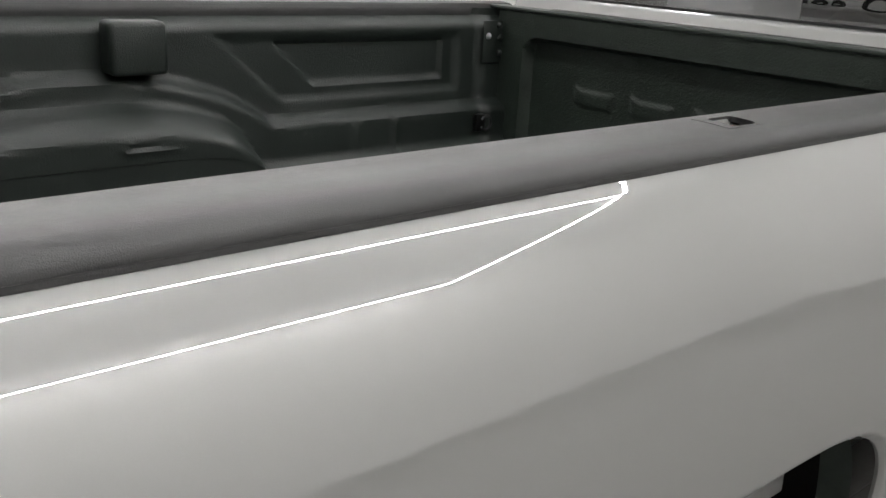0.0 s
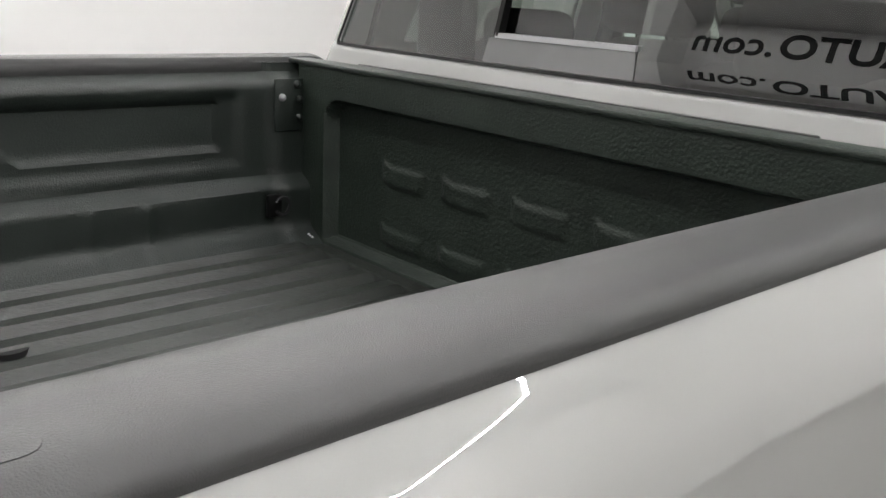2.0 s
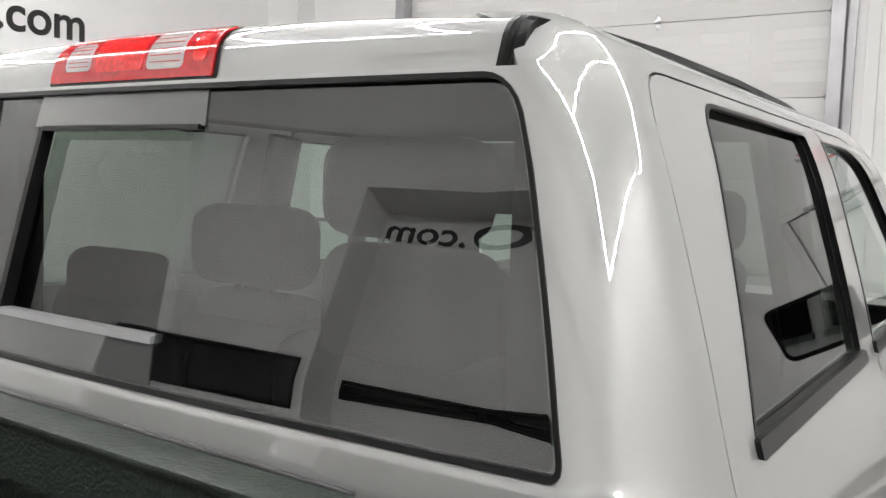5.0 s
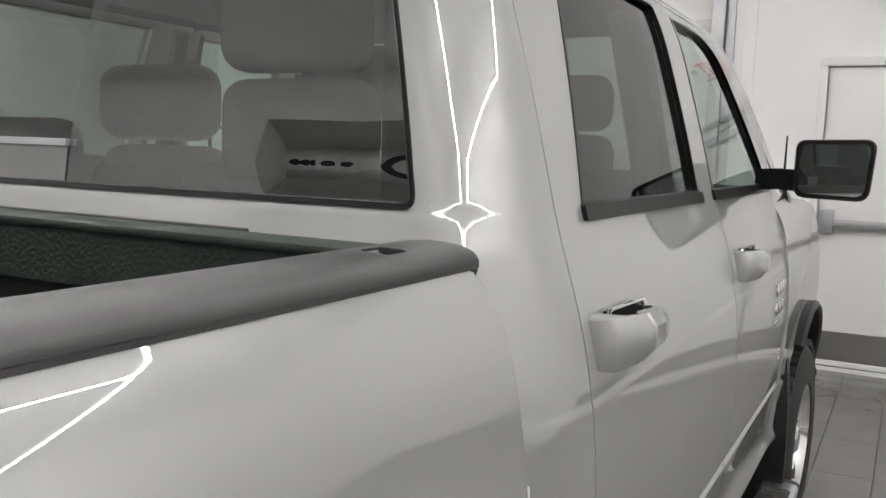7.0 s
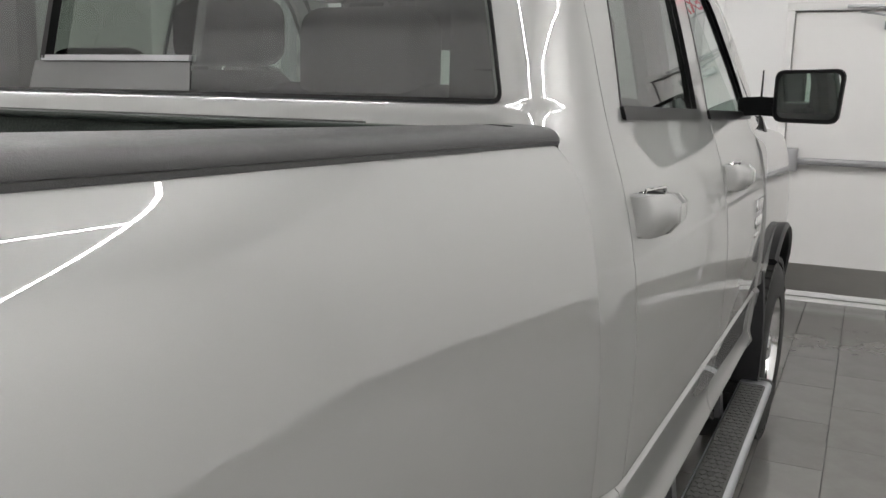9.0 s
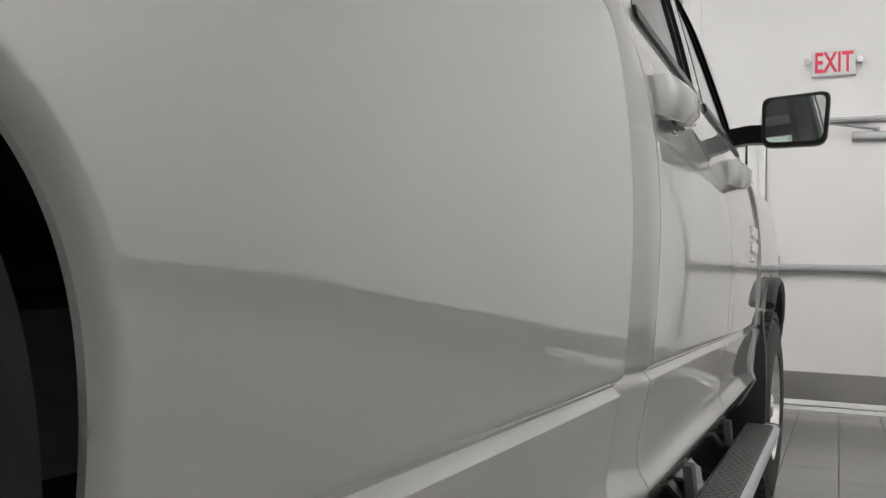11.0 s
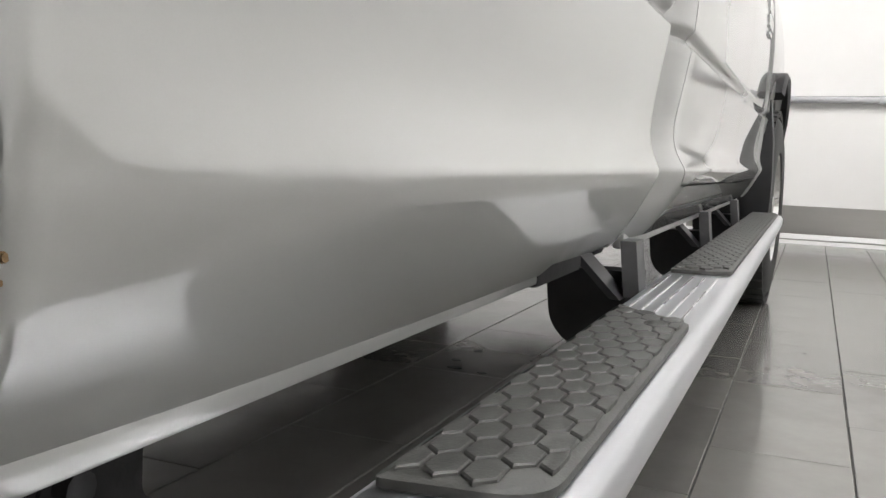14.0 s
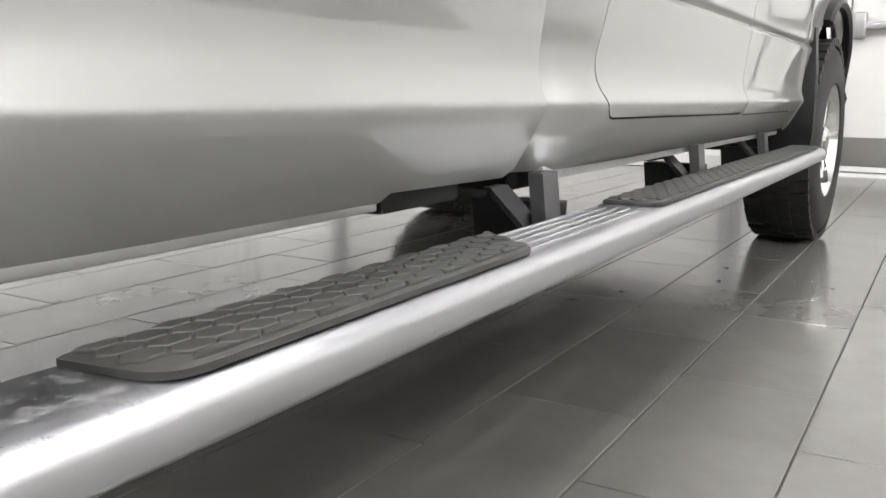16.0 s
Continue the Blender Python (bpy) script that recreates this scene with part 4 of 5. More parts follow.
# ---- step bar, with pads, end cap and brackets
BAR_Y0, BAR_Y1, BAR_Z = 0.056, 3.34, 0.413
BAR = [(0.984, -0.012), (0.987, -0.004), (0.994, 0.0), (1.072, 0.0), (1.087, -0.0015), (1.096, -0.004), (1.1015, -0.009), (1.1050, -0.016), (1.1035, -0.038), (1.101, -0.042), (1.096, -0.045), (1.066, -0.060),
       (1.040, -0.078), (1.006, -0.080), (0.991, -0.070), (0.984, -0.050), (0.982, -0.025)]


def within_loop(x, y, loop):
    return bool(inside(np.array([x]), np.array([y]), loop)[0])


def step_bar(parent):
    bm = bmesh.new()
    loft(bm, [[(x, y, BAR_Z + z) for x, z in BAR] for y in span(BAR_Y0 + 0.035, BAR_Y1, 16)])
    body = part("step_bar", bm, ALU_BAR, parent, "polished aluminium step bar", angle=50)
    bm = bmesh.new()
    cx, cz = 1.051, -0.040
    rings = []
    for y, k in ((BAR_Y0 + 0.037, 1.004), (BAR_Y0 + 0.022, 1.002), (BAR_Y0 + 0.010, 0.98), (BAR_Y0 + 0.003, 0.94), (BAR_Y0, 0.88), (BAR_Y0 + 0.001, 0.80), (BAR_Y0 + 0.009, 0.76), (BAR_Y0 + 0.010, 0.2)):
        rings.append([(cx + (x - cx) * k, y, BAR_Z + cz + (z - cz) * k) for x, z in BAR])
    loft(bm, rings)
    part("end_cap", bm, CAP_WORN, body, "scuffed black plastic end cap", angle=50)
    bm = bmesh.new()
    rings = [[(cx + (x - cx) * k, y, BAR_Z + cz + (z - cz) * k) for x, z in BAR] for y, k in ((BAR_Y1 - 0.02, 1.03), (BAR_Y1 + 0.01, 1.03), (BAR_Y1 + 0.016, 0.9))]
    loft(bm, rings)
    part("end_cap", bm, CAP, body, angle=50)
    for y0, y1 in ((0.243, 0.812), (1.285, 3.235)):
        x0, x1, slant = 0.996, 1.089, 0.062 if y0 < 1 else 0.0
        bm = bmesh.new()
        loop = round_poly([(x0, y0), (x1, y0 + 0.012), (x1, y1 - 0.01), (x0, y1 + slant)], [0.006, 0.034, 0.014, 0.006], 6)
        inner = offset_loop(loop, 0.005)
        loft(bm, [[(x, y, BAR_Z + 0.0005) for x, y in loop], [(x, y, BAR_Z + 0.0065) for x, y in loop], [(x, y, BAR_Z + 0.0085) for x, y in inner]])
        pad = part("step_pad", bm, PAD, body, "grey rubber step pad with hexagon tread")
        # low hexagon studs in offset rows
        rim = offset_loop(loop, 0.004)
        row, pitch = 0.0325, 0.0224
        for i in range(int((y1 + slant - y0) / row) + 1):
            for j in range(-1, 6):
                cx2, cy = 1.0045 + pitch * (j + (0.5 if i % 2 else 0.0)), y0 + 0.029 + row * i
                hexa = [(cx2 + a * 0.0104, cy + b * 0.0202) for a, b in ((0, -1), (1, -0.52), (1, 0.52), (0, 1), (-1, 0.52), (-1, -0.52))]
                if not within_loop(cx2, cy, rim):
                    continue
                whole = all(within_loop(*p, rim) for p in hexa)
                if not whole:
                    hexa = [(min(max(p[0], x0 + 0.005), x1 - 0.005), min(max(p[1], y0 + 0.006), y1 + slant * (x1 - p[0]) / (x1 - x0) - 0.014)) for p in hexa]
                    if max(p[0] for p in hexa) - min(p[0] for p in hexa) < 0.008 or max(p[1] for p in hexa) - min(p[1] for p in hexa) < 0.012 or not all(within_loop(*p, loop) for p in hexa):
                        continue
                yield_list.append((pad, [(x - cx2, y - cy) for x, y in hexa], (cx2, cy, BAR_Z + 0.0078)))
    return body


yield_list = []
STEP = step_bar(TRUCK)
stud_me = {}
for pad, shape, loc in yield_list:
    key = tuple((round(x, 4), round(y, 4)) for x, y in shape)
    if key not in stud_me:
        b3 = bmesh.new()
        loft(b3, [[(x * k, y * k, z) for x, y in shape] for k, z in ((1.0, 0.0), (0.98, 0.0022), (0.90, 0.0034))])
        bmesh.ops.recalc_face_normals(b3, faces=b3.faces[:])
        stud_me[key] = bpy.data.meshes.new("tread_stud")
        b3.to_mesh(stud_me[key])
        b3.free()
        stud_me[key].materials.append(PAD)
    o = new("tread_stud", stud_me[key])
    o.parent = pad
    o.location = loc
bm = bmesh.new()
for x in (1.000, 1.018, 1.036, 1.054, 1.072):
    box(bm, (x, 0.83, BAR_Z - 0.0004), (x + 0.0025, 1.25, BAR_Z + 0.0016))
part("bar_ribs", bm, ALU, STEP)


def step_bracket(y):
    """A rounded black arm below the sill, with an upright flange and a slanting rib on its near face."""
    loop = round_poly([(0.975, 0.428), (0.970, 0.350), (0.945, 0.312), (0.885, 0.300), (0.840, 0.335), (0.830, 0.428)], [0.004, 0.02, 0.04, 0.04, 0.05, 0.004], 6)
    bm = bmesh.new()
    loft(bm, [[(x, y + 0.085 + d, z) for x, z in loop] for d in (0.0, 0.05)])
    br = part("step_bracket", bm, BRACKET, TRUCK, "black step bar bracket")
    bm = bmesh.new()
    loft(bm, [[(0.956 + k, y + 0.03, z0), (0.978 + k, y + 0.034, z0), (0.978 + k, y + 0.09, z0), (0.956 + k, y + 0.09, z0)] for z0, k in ((0.398, 0.006), (0.478, -0.003))])
    part("bracket_flange", bm, FLANGE, br, "dark grey upright flange")
    bm = bmesh.new()
    loft(bm, [[(x - 0.008, y + d, z), (x + 0.008, y + d - 0.006, z), (x + 0.010, y + d + 0.05, z), (x - 0.008, y + d + 0.05, z)] for x, z, d in ((0.896, 0.455, 0.01), (0.952, 0.395, 0.02))])
    part("bracket_rib", bm, FLANGE, br)


FLANGE = material("bracket_grey", (0.06, 0.06, 0.063), rough=0.35, var=0.2, var_scale=20)
for y in (1.05, 1.96, 2.79):
    step_bracket(y)

# ---- underbody
bm = bmesh.new()
for sg in (1, -1):
    box(bm, (min(sg * 0.38, sg * 0.47), BED_Y0, 0.54), (max(sg * 0.38, sg * 0.47), 4.5, 0.70), 0.01)
for y in (-1.2, 0.1, 0.9, 1.8, 2.9):
    box(bm, (-0.45, y, 0.56), (0.45, y + 0.10, 0.66), 0.01)
part("chassis_frame", bm, DARK, TRUCK)
part("cab_floor", boxm((-0.90, 1.05, 0.53), (0.90, 3.6, 0.60), 0.02), DARK, TRUCK)
part("bed_underside", boxm((-0.88, BED_Y0 + 0.05, 0.80), (0.88, 0.96, 0.90)), PAINT_IN, TRUCK)
bm = bmesh.new()
box(bm, (0.0, 1.5, 0.46), (0.36, 2.2, 0.60), 0.05, 3)
part("transfer_case", bm, DARK, TRUCK)
for ya in (AXLE_R, AXLE_F):
    bm = bmesh.new()
    tube(bm, [(-0.70, ya, WHEEL_Z), (-0.2, ya, WHEEL_Z), (-0.1, ya, WHEEL_Z), (0.1, ya, WHEEL_Z), (0.2, ya, WHEEL_Z), (0.70, ya, WHEEL_Z)], [0.055, 0.06, 0.14, 0.14, 0.06, 0.055], 16)
    part("axle", bm, DARK, TRUCK)
bm = bmesh.new()
tube(bm, [(0, AXLE_R, WHEEL_Z + 0.05), (0.1, 1.3, 0.50)], 0.05, 12)
part("prop_shaft", bm, DARK, TRUCK)
# spring shackle bracket with bolt, behind the step bar
bm = bmesh.new()
loft(bm, [[(x, y - 0.023, z) for y, z in round_poly([(0.06, 0.475), (0.185, 0.475), (0.183, 0.424), (0.193, 0.418), (0.190, 0.405), (0.172, 0.404), (0.130, 0.404), (0.098, 0.428)], [0.01, 0.01, 0.006, 0.006, 0.008, 0.01, 0.02, 0.03], 4)] for x in (0.84, 0.915)])
sb = part("shackle_bracket", bm, DARK, TRUCK, "rusty dark steel bracket under the bed")
bm = bmesh.new()
lathe(bm, [(0.912, 0.014), (0.917, 0.0135), (0.918, 0.009), (0.926, 0.0085), (0.927, 0.001)], "x", (0, 0.112, 0.445), 12)
part("bolt", bm, BRACKET, sb)

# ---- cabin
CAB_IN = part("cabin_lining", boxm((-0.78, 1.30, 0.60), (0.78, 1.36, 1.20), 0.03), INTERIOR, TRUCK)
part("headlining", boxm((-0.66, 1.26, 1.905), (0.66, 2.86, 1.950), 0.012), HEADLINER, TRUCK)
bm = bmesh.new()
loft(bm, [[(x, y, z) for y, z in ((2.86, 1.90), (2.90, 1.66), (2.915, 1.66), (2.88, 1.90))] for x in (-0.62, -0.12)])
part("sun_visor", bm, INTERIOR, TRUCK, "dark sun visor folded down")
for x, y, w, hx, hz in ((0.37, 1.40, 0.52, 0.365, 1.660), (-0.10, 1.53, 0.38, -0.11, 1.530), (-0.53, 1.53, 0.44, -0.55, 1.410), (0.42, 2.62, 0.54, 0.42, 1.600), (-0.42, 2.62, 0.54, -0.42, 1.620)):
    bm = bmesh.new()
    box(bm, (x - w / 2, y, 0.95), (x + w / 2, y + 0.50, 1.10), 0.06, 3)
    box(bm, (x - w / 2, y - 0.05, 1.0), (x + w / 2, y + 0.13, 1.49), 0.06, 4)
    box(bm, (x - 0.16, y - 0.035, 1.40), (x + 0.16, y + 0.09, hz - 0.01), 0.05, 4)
    seat = part("cabin_seat", bm, SEAT, TRUCK, "cloth seat, coloured near black for the dim cabin")
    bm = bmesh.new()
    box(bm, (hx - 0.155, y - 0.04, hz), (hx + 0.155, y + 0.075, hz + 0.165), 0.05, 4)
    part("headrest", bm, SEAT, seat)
    for d in (-0.05, 0.05):
        bm = bmesh.new()
        tube(bm, [(hx + d, y + 0.02, 1.44), (hx + d, y + 0.02, hz + 0.02)], 0.007, 8)
        part("headrest_post", bm, CHROME, seat)
for sg in (1, -1):
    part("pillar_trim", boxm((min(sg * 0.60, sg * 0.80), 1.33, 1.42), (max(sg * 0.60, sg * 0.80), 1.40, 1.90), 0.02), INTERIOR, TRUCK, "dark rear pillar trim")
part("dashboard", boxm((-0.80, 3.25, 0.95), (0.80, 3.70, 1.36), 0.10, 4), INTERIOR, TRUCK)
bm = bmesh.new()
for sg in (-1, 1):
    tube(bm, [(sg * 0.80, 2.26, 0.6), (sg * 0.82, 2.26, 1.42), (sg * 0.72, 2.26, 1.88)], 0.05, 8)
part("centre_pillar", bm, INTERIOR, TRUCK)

# ---- door mirror and handles
def shear(bm, sg):
    """Turn the mirror head a little towards the cab."""
    for v in bm.verts:
        v.co.y -= 0.26 * (sg * v.co.x - 1.15)


def door_mirror(sg, parent):
    bm = bmesh.new()
    rings = []
    for y, k in ((2.955, 0.96), (2.962, 1.0), (3.00, 1.0), (3.05, 0.93), (3.09, 0.75), (3.105, 0.45)):
        loop = round_poly([(1.048, 1.424), (1.260, 1.421), (1.273, 1.603), (1.048, 1.598)], [0.035, 0.035, 0.035, 0.03], 5)
        rings.append([(sg * (1.17 + (x - 1.17) * k), y, 1.51 + (z - 1.51) * k) for x, z in loop])
    loft(bm, rings)
    shear(bm, sg)
    m = part("door_mirror", bm, BLACK, parent, "black folding door mirror")
    bm = bmesh.new()
    loop = round_poly([(1.062, 1.438), (1.247, 1.435), (1.258, 1.589), (1.062, 1.585)], 0.028, 5)
    loft(bm, [[(sg * x, 2.953, z) for x, z in loop], [(sg * x, 2.9515, z) for x, z in loop]])
    shear(bm, sg)
    part("mirror_glass", bm, MIRROR, m)
    bm = bmesh.new()
    loft(bm, [[(sg * x, 3.01 + 0.06 * t + dy, z0 + h) for dy, h in ((-0.025, -0.035), (0.03, -0.035), (0.035, 0.03), (-0.02, 0.03))] for x, t, z0 in ((0.925, 1.2, 1.475), (1.0, 0.5, 1.480), (1.09, 0, 1.475))])
    part("mirror_arm", bm, BLACK, m)


for sg, d in zip((1, -1), DOORS_F):
    door_mirror(sg, d)


def handle(y0, parent, sg):
    """A pull handle: a boxy fixed nose, a strap ahead of it and, behind the strap, a black plate for the shaded finger
    hollow.
    """
    zc = 1.264
    x0 = interp(CAB_T, zc)

    def section(y, inner, hx, h):
        return [(sg * (x0 + inner), y0 + y, zc - h), (sg * (x0 + hx * 0.72), y0 + y, zc - h), (sg * (x0 + hx), y0 + y, zc - h * 0.42), (sg * (x0 + hx), y0 + y, zc + h * 0.5),
                (sg * (x0 + hx * 0.74), y0 + y, zc + h), (sg * (x0 + inner), y0 + y, zc + h)]
    bm = bmesh.new()
    loft(bm, [section(*q) for q in ((0.0, -0.01, 0.004, 0.034), (0.003, -0.01, 0.022, 0.037), (0.012, -0.01, 0.036, 0.039), (0.036, -0.01, 0.045, 0.039), (0.042, 0.0, 0.047, 0.0385),
                                          (0.052, 0.030, 0.050, 0.038), (0.096, 0.040, 0.060, 0.037), (0.100, 0.040, 0.059, 0.035))])
    h = part("door_handle", bm, PAINT, parent, "silver painted pull handle", angle=40)
    bm = bmesh.new()
    loft(bm, [section(*q) for q in ((0.1025, 0.030, 0.059, 0.035), (0.106, 0.030, 0.062, 0.037), (0.150, 0.032, 0.062, 0.034), (0.205, 0.028, 0.055, 0.030), (0.228, 0.016, 0.042, 0.027), (0.238, -0.01, 0.018, 0.022))])
    part("pull_strap", bm, PAINT, h, angle=40)
    # no real hollow: a flat black plate gives its shade
    bm = bmesh.new()
    loop = round_poly([(0.046, -0.040), (0.234, -0.034), (0.234, 0.034), (0.046, 0.040)], 0.014, 4)
    loft(bm, [[(sg * (x0 + d), y0 + a, zc + b) for a, b in loop] for d in (-0.006, 0.0035)])
    part("handle_hollow", bm, BLACK_GLOSS, h, "flat black plate for the shade in the finger hollow")
    bm = bmesh.new()
    ring = [(sg * (x0 + 0.005), y0 + a, zc + b) for a, b in offset_loop(loop, -0.003)]
    tube(bm, ring + ring[:2], 0.003, 6)
    part("hollow_rim", bm, CHROME, h, "thin chrome rim")


for d, y in ((DOORS_R, 1.288), (DOORS_F, 2.395)):
    for ob, sg in zip(d, (1, -1)):
        handle(y, ob, sg)

# ---------------------------------------------------------------- ceiling lights
def light_ring(x0, xm, x1, y0, y1, z):
    """A frame of slim tubes with two bays, hung from the ceiling on rods."""
    ob = thing("ceiling_light", "rectangular frame of slim white LED tubes hung from the ceiling", "ceiling light", ((x0 + x1) / 2, (y0 + y1) / 2, z), "ceiling lights")
    hx, hy, m = (x1 - x0) / 2, (y1 - y0) / 2, xm - (x0 + x1) / 2
    w = 0.018
    runs = [((x - w, -hy), (x + w, hy)) for x in (-hx, m, hx)] + [((xa, y - w), (xb, y + w)) for xa, xb in ((-hx + 0.05, m - 0.05), (m + 0.05, hx - 0.05)) for y in (-hy, hy)]
    for (ax, ay), (bx2, by2) in runs:
        part("housing", boxm((ax, ay, 0.0), (bx2, by2, 0.045), 0.006), WHITE_PLASTIC, ob)
        part("diffuser", boxm((ax + 0.003, ay + 0.003, -0.020), (bx2 - 0.003, by2 - 0.003, -0.001), 0.008), TUBE, ob)
    for sx in (-1, 1):
        for sy in (-0.7, 0.7):
            bm = bmesh.new()
            tube(bm, [(sx * hx, sy * hy, 0.04), (sx * hx, sy * hy, CEILING - z)], 0.004, 6)
            part("rod", bm, GREYMETAL, ob)


Z_L = 4.33
light_ring(0.9, 2.2, 5.2, -0.8, 3.25, Z_L)
light_ring(-5.1, -2.2, -0.9, -0.8, 3.25, Z_L)


# ---- small fittings of the truck
# corner hinge plate with bolts and tie-down ring in the bed
bm = bmesh.new()
box(bm, (0.776, 0.838, 1.228), (0.782, 0.925, 1.368), 0.004)
plates = pair("corner_plate", bm, LINER, TRUCK, "lined steel corner plate")
for ob, sg in zip(plates, (1, -1)):
    for y, z in ((0.905, 1.352), (0.912, 1.312), (0.912, 1.262), (0.86, 1.318)):
        bm = bmesh.new()
        lathe(bm, [(sg * 0.777, 0.011), (sg * 0.771, 0.010), (sg * 0.766, 0.005), (sg * 0.765, 0.001)], "x", (0, y, z), 10)
        part("rivet", bm, GREYMETAL if y < 0.9 else LINER, ob)
for sg in (1, -1):
    bm = bmesh.new()
    box(bm, (min(sg * 0.735, sg * 0.755), 0.795, 1.005), (max(sg * 0.735, sg * 0.755), 0.835, 1.065), 0.004)
    td = part("tie_down", bm, BLACK, TRUCK, "black tie-down ring")
    bm = bmesh.new()
    pts = [(sg * 0.728, 0.832 + 0.022 * math.cos(a), 1.035 + 0.024 * math.sin(a)) for a in span(-2.6, 2.6, 14)]
    tube(bm, pts, 0.0045, 8)
    part("ring", bm, BRACKET, td)
# drain dish in the bed floor
bm = bmesh.new()
lathe(bm, [(0.945, 0.035), (0.932, 0.033), (0.933, 0.020), (0.929, 0.016), (0.929, 0.001)], "z", (-0.36, 0.03, 0), 24)
part("floor_plug", bm, BRACKET, TRUCK, "dark metal floor plug")
# badge on the front door: plain chrome shapes
for z0, z1, y0, y1 in ((1.105, 1.150, 3.02, 3.20), (1.050, 1.092, 2.98, 3.16), (1.020, 1.036, 2.97, 3.08)):
    n = 3
    for i in range(n):
        a0 = y0 + (y1 - y0) * i / n
        a1 = a0 + (y1 - y0) / n - 0.012
        bm = bmesh.new()
        xx = interp(CAB_T, (z0 + z1) / 2)
        box(bm, (xx - 0.002, a0, z0), (xx + 0.008, a1, z1), 0.004, 2)
        part("badge_bar", bm, CHROME, DOORS_F[0], "plain chrome badge shape")
# aerial on the wing
bm = bmesh.new()
loft(bm, [[(0.93 + a, 3.72 + b, z) for a, b in ((-w, -w), (w, -w * 1.5), (w, w * 1.5), (-w, w))] for z, w in ((1.375, 0.03), (1.40, 0.024), (1.44, 0.010))])
tube(bm, [(0.93, 3.72, 1.43), (0.931, 3.71, 1.52), (0.933, 3.70, 1.63)], [0.006, 0.0045, 0.003], 8)
part("aerial", bm, BLACK, TRUCK, "black whip aerial")
# reflective sticker on the cab corner
bm = sheet(lambda s, z: cab_at(s, z, -0.001), round_poly([(1.118, 1.085), (1.126, 1.085), (1.126, 1.112), (1.118, 1.112)], 0.001, 2), us=span(1.10, 1.14, 4), vs=span(1.08, 1.12, 4), thick=0.001, off=(-0.7, 0.7, 0))
part("sticker", bm, WHITE_PLASTIC, TRUCK, "small white sticker")
# rocker seam flange under the sills and bed flange
bm = bmesh.new()
box(bm, (0.925, 1.16, 0.458), (0.943, 3.25, 0.482), 0.004)
pair("sill_flange", bm, PAINT_IN, TRUCK, "painted sill seam")
bm = bmesh.new()
box(bm, (0.932, 0.020, 0.463), (0.9495, 0.690, 0.486), 0.003)
pair("bed_flange", bm, PAINT, TRUCK)
# bolts and clips along the rear wheel opening
for z, yf in ((0.549, 0.0250), (0.694, 0.0235)):
    bm = bmesh.new()
    lathe(bm, [(yf - 0.004, 0.0095), (yf, 0.009), (yf + 0.003, 0.0055), (yf + 0.0035, 0.001)], "y", (0.958, 0, z), 14)
    for v in bm.verts:
        v.co.y = 2 * yf - v.co.y
    part("liner_clip", bm, BLACK_GLOSS, TRUCK)
# rust flecks on the edge of the wheel opening
RUST = material("rust", (0.16, 0.10, 0.045), rough=0.85, var=0.4, var_scale=300, bump=0.4, bump_scale=500)
for z, r in ((0.643, 0.0012), (0.556, 0.0016), (0.548, 0.0010), (0.484, 0.0022)):
    x, y, _ = bed_side_at(0.0285, z)
    bm = bmesh.new()
    loft(bm, [[(x - 0.001 + h, y + k * r * math.cos(i * math.pi / 4) * random.uniform(0.7, 1.2), z + k * r * 1.3 * math.sin(i * math.pi / 4)) for i in range(8)] for k, h in ((1.0, 0.0), (0.8, 0.0016))])
    part("rust_spot", bm, RUST, TRUCK, "brown rust speck")
# black support under the front end of the bed panel
bm = bmesh.new()
box(bm, (0.80, 0.700, 0.457), (0.948, 0.880, 0.482), 0.006)
pair("bed_support", bm, DARK, TRUCK, "black bed support rail")
# cab mounts: dark boxes between frame and sill
for y in (1.12, 1.9, 2.75):
    bm = bmesh.new()
    box(bm, (0.47, y, 0.44), (0.90, y + 0.12, 0.56), 0.015)
    part("body_mount", bm, DARK, TRUCK)


# ---------------------------------------------------------------- room fittings
def lettering(name, text, size, m, label, mat=LETTER, depth=0.004, align="RIGHT", bold=0.0, parent=None):
    cu = bpy.data.curves.new(name, "FONT")
    cu.body = text
    cu.size = size
    cu.align_x = align
    cu.extrude = depth
    cu.offset = bold
    tmp = new("tmp", cu)
    me = bpy.data.meshes.new_from_object(tmp)
    bpy.data.objects.remove(tmp)
    me.materials.clear()
    me.materials.append(mat)
    ob = new(name, me)
    ob.matrix_world = m
    if parent is None:
        tagged(ob, label, "lettering")
    return ob


def on_west(y, z):
    return Matrix.Translation((X_W + 0.006, y, z)) @ Matrix(((0, 0, 1, 0), (1, 0, 0, 0), (0, 1, 0, 0), (0, 0, 0, 1)))


def on_south(x, z):
    return Matrix.Translation((x, Y_S + 0.006, z)) @ Matrix(((-1, 0, 0, 0), (0, 0, 1, 0), (0, 1, 0, 0), (0, 0, 0, 1)))


lettering("wall_lettering", ".com", 0.40, on_west(4.78, 2.84), "small black cut-out letters on the white wall", bold=0.006)
lettering("wall_lettering", "AUTO", 0.66, on_west(3.96, 2.83), "large black cut-out letters on the white wall", bold=0.014)
lettering("wall_lettering", "WW", 0.24, on_west(-0.34, 2.93), "small black cut-out letters on the white wall", bold=0.004)
lettering("wall_lettering", "A", 0.72, on_west(-0.42, 3.30), "large black cut-out letter on the white wall", bold=0.016)
lettering("wall_lettering", ".com", 0.44, on_south(-2.59, 3.69) @ Matrix.Diagonal((1, 0.62, 1, 1)), "small black cut-out letters in the wall recess", bold=0.006)
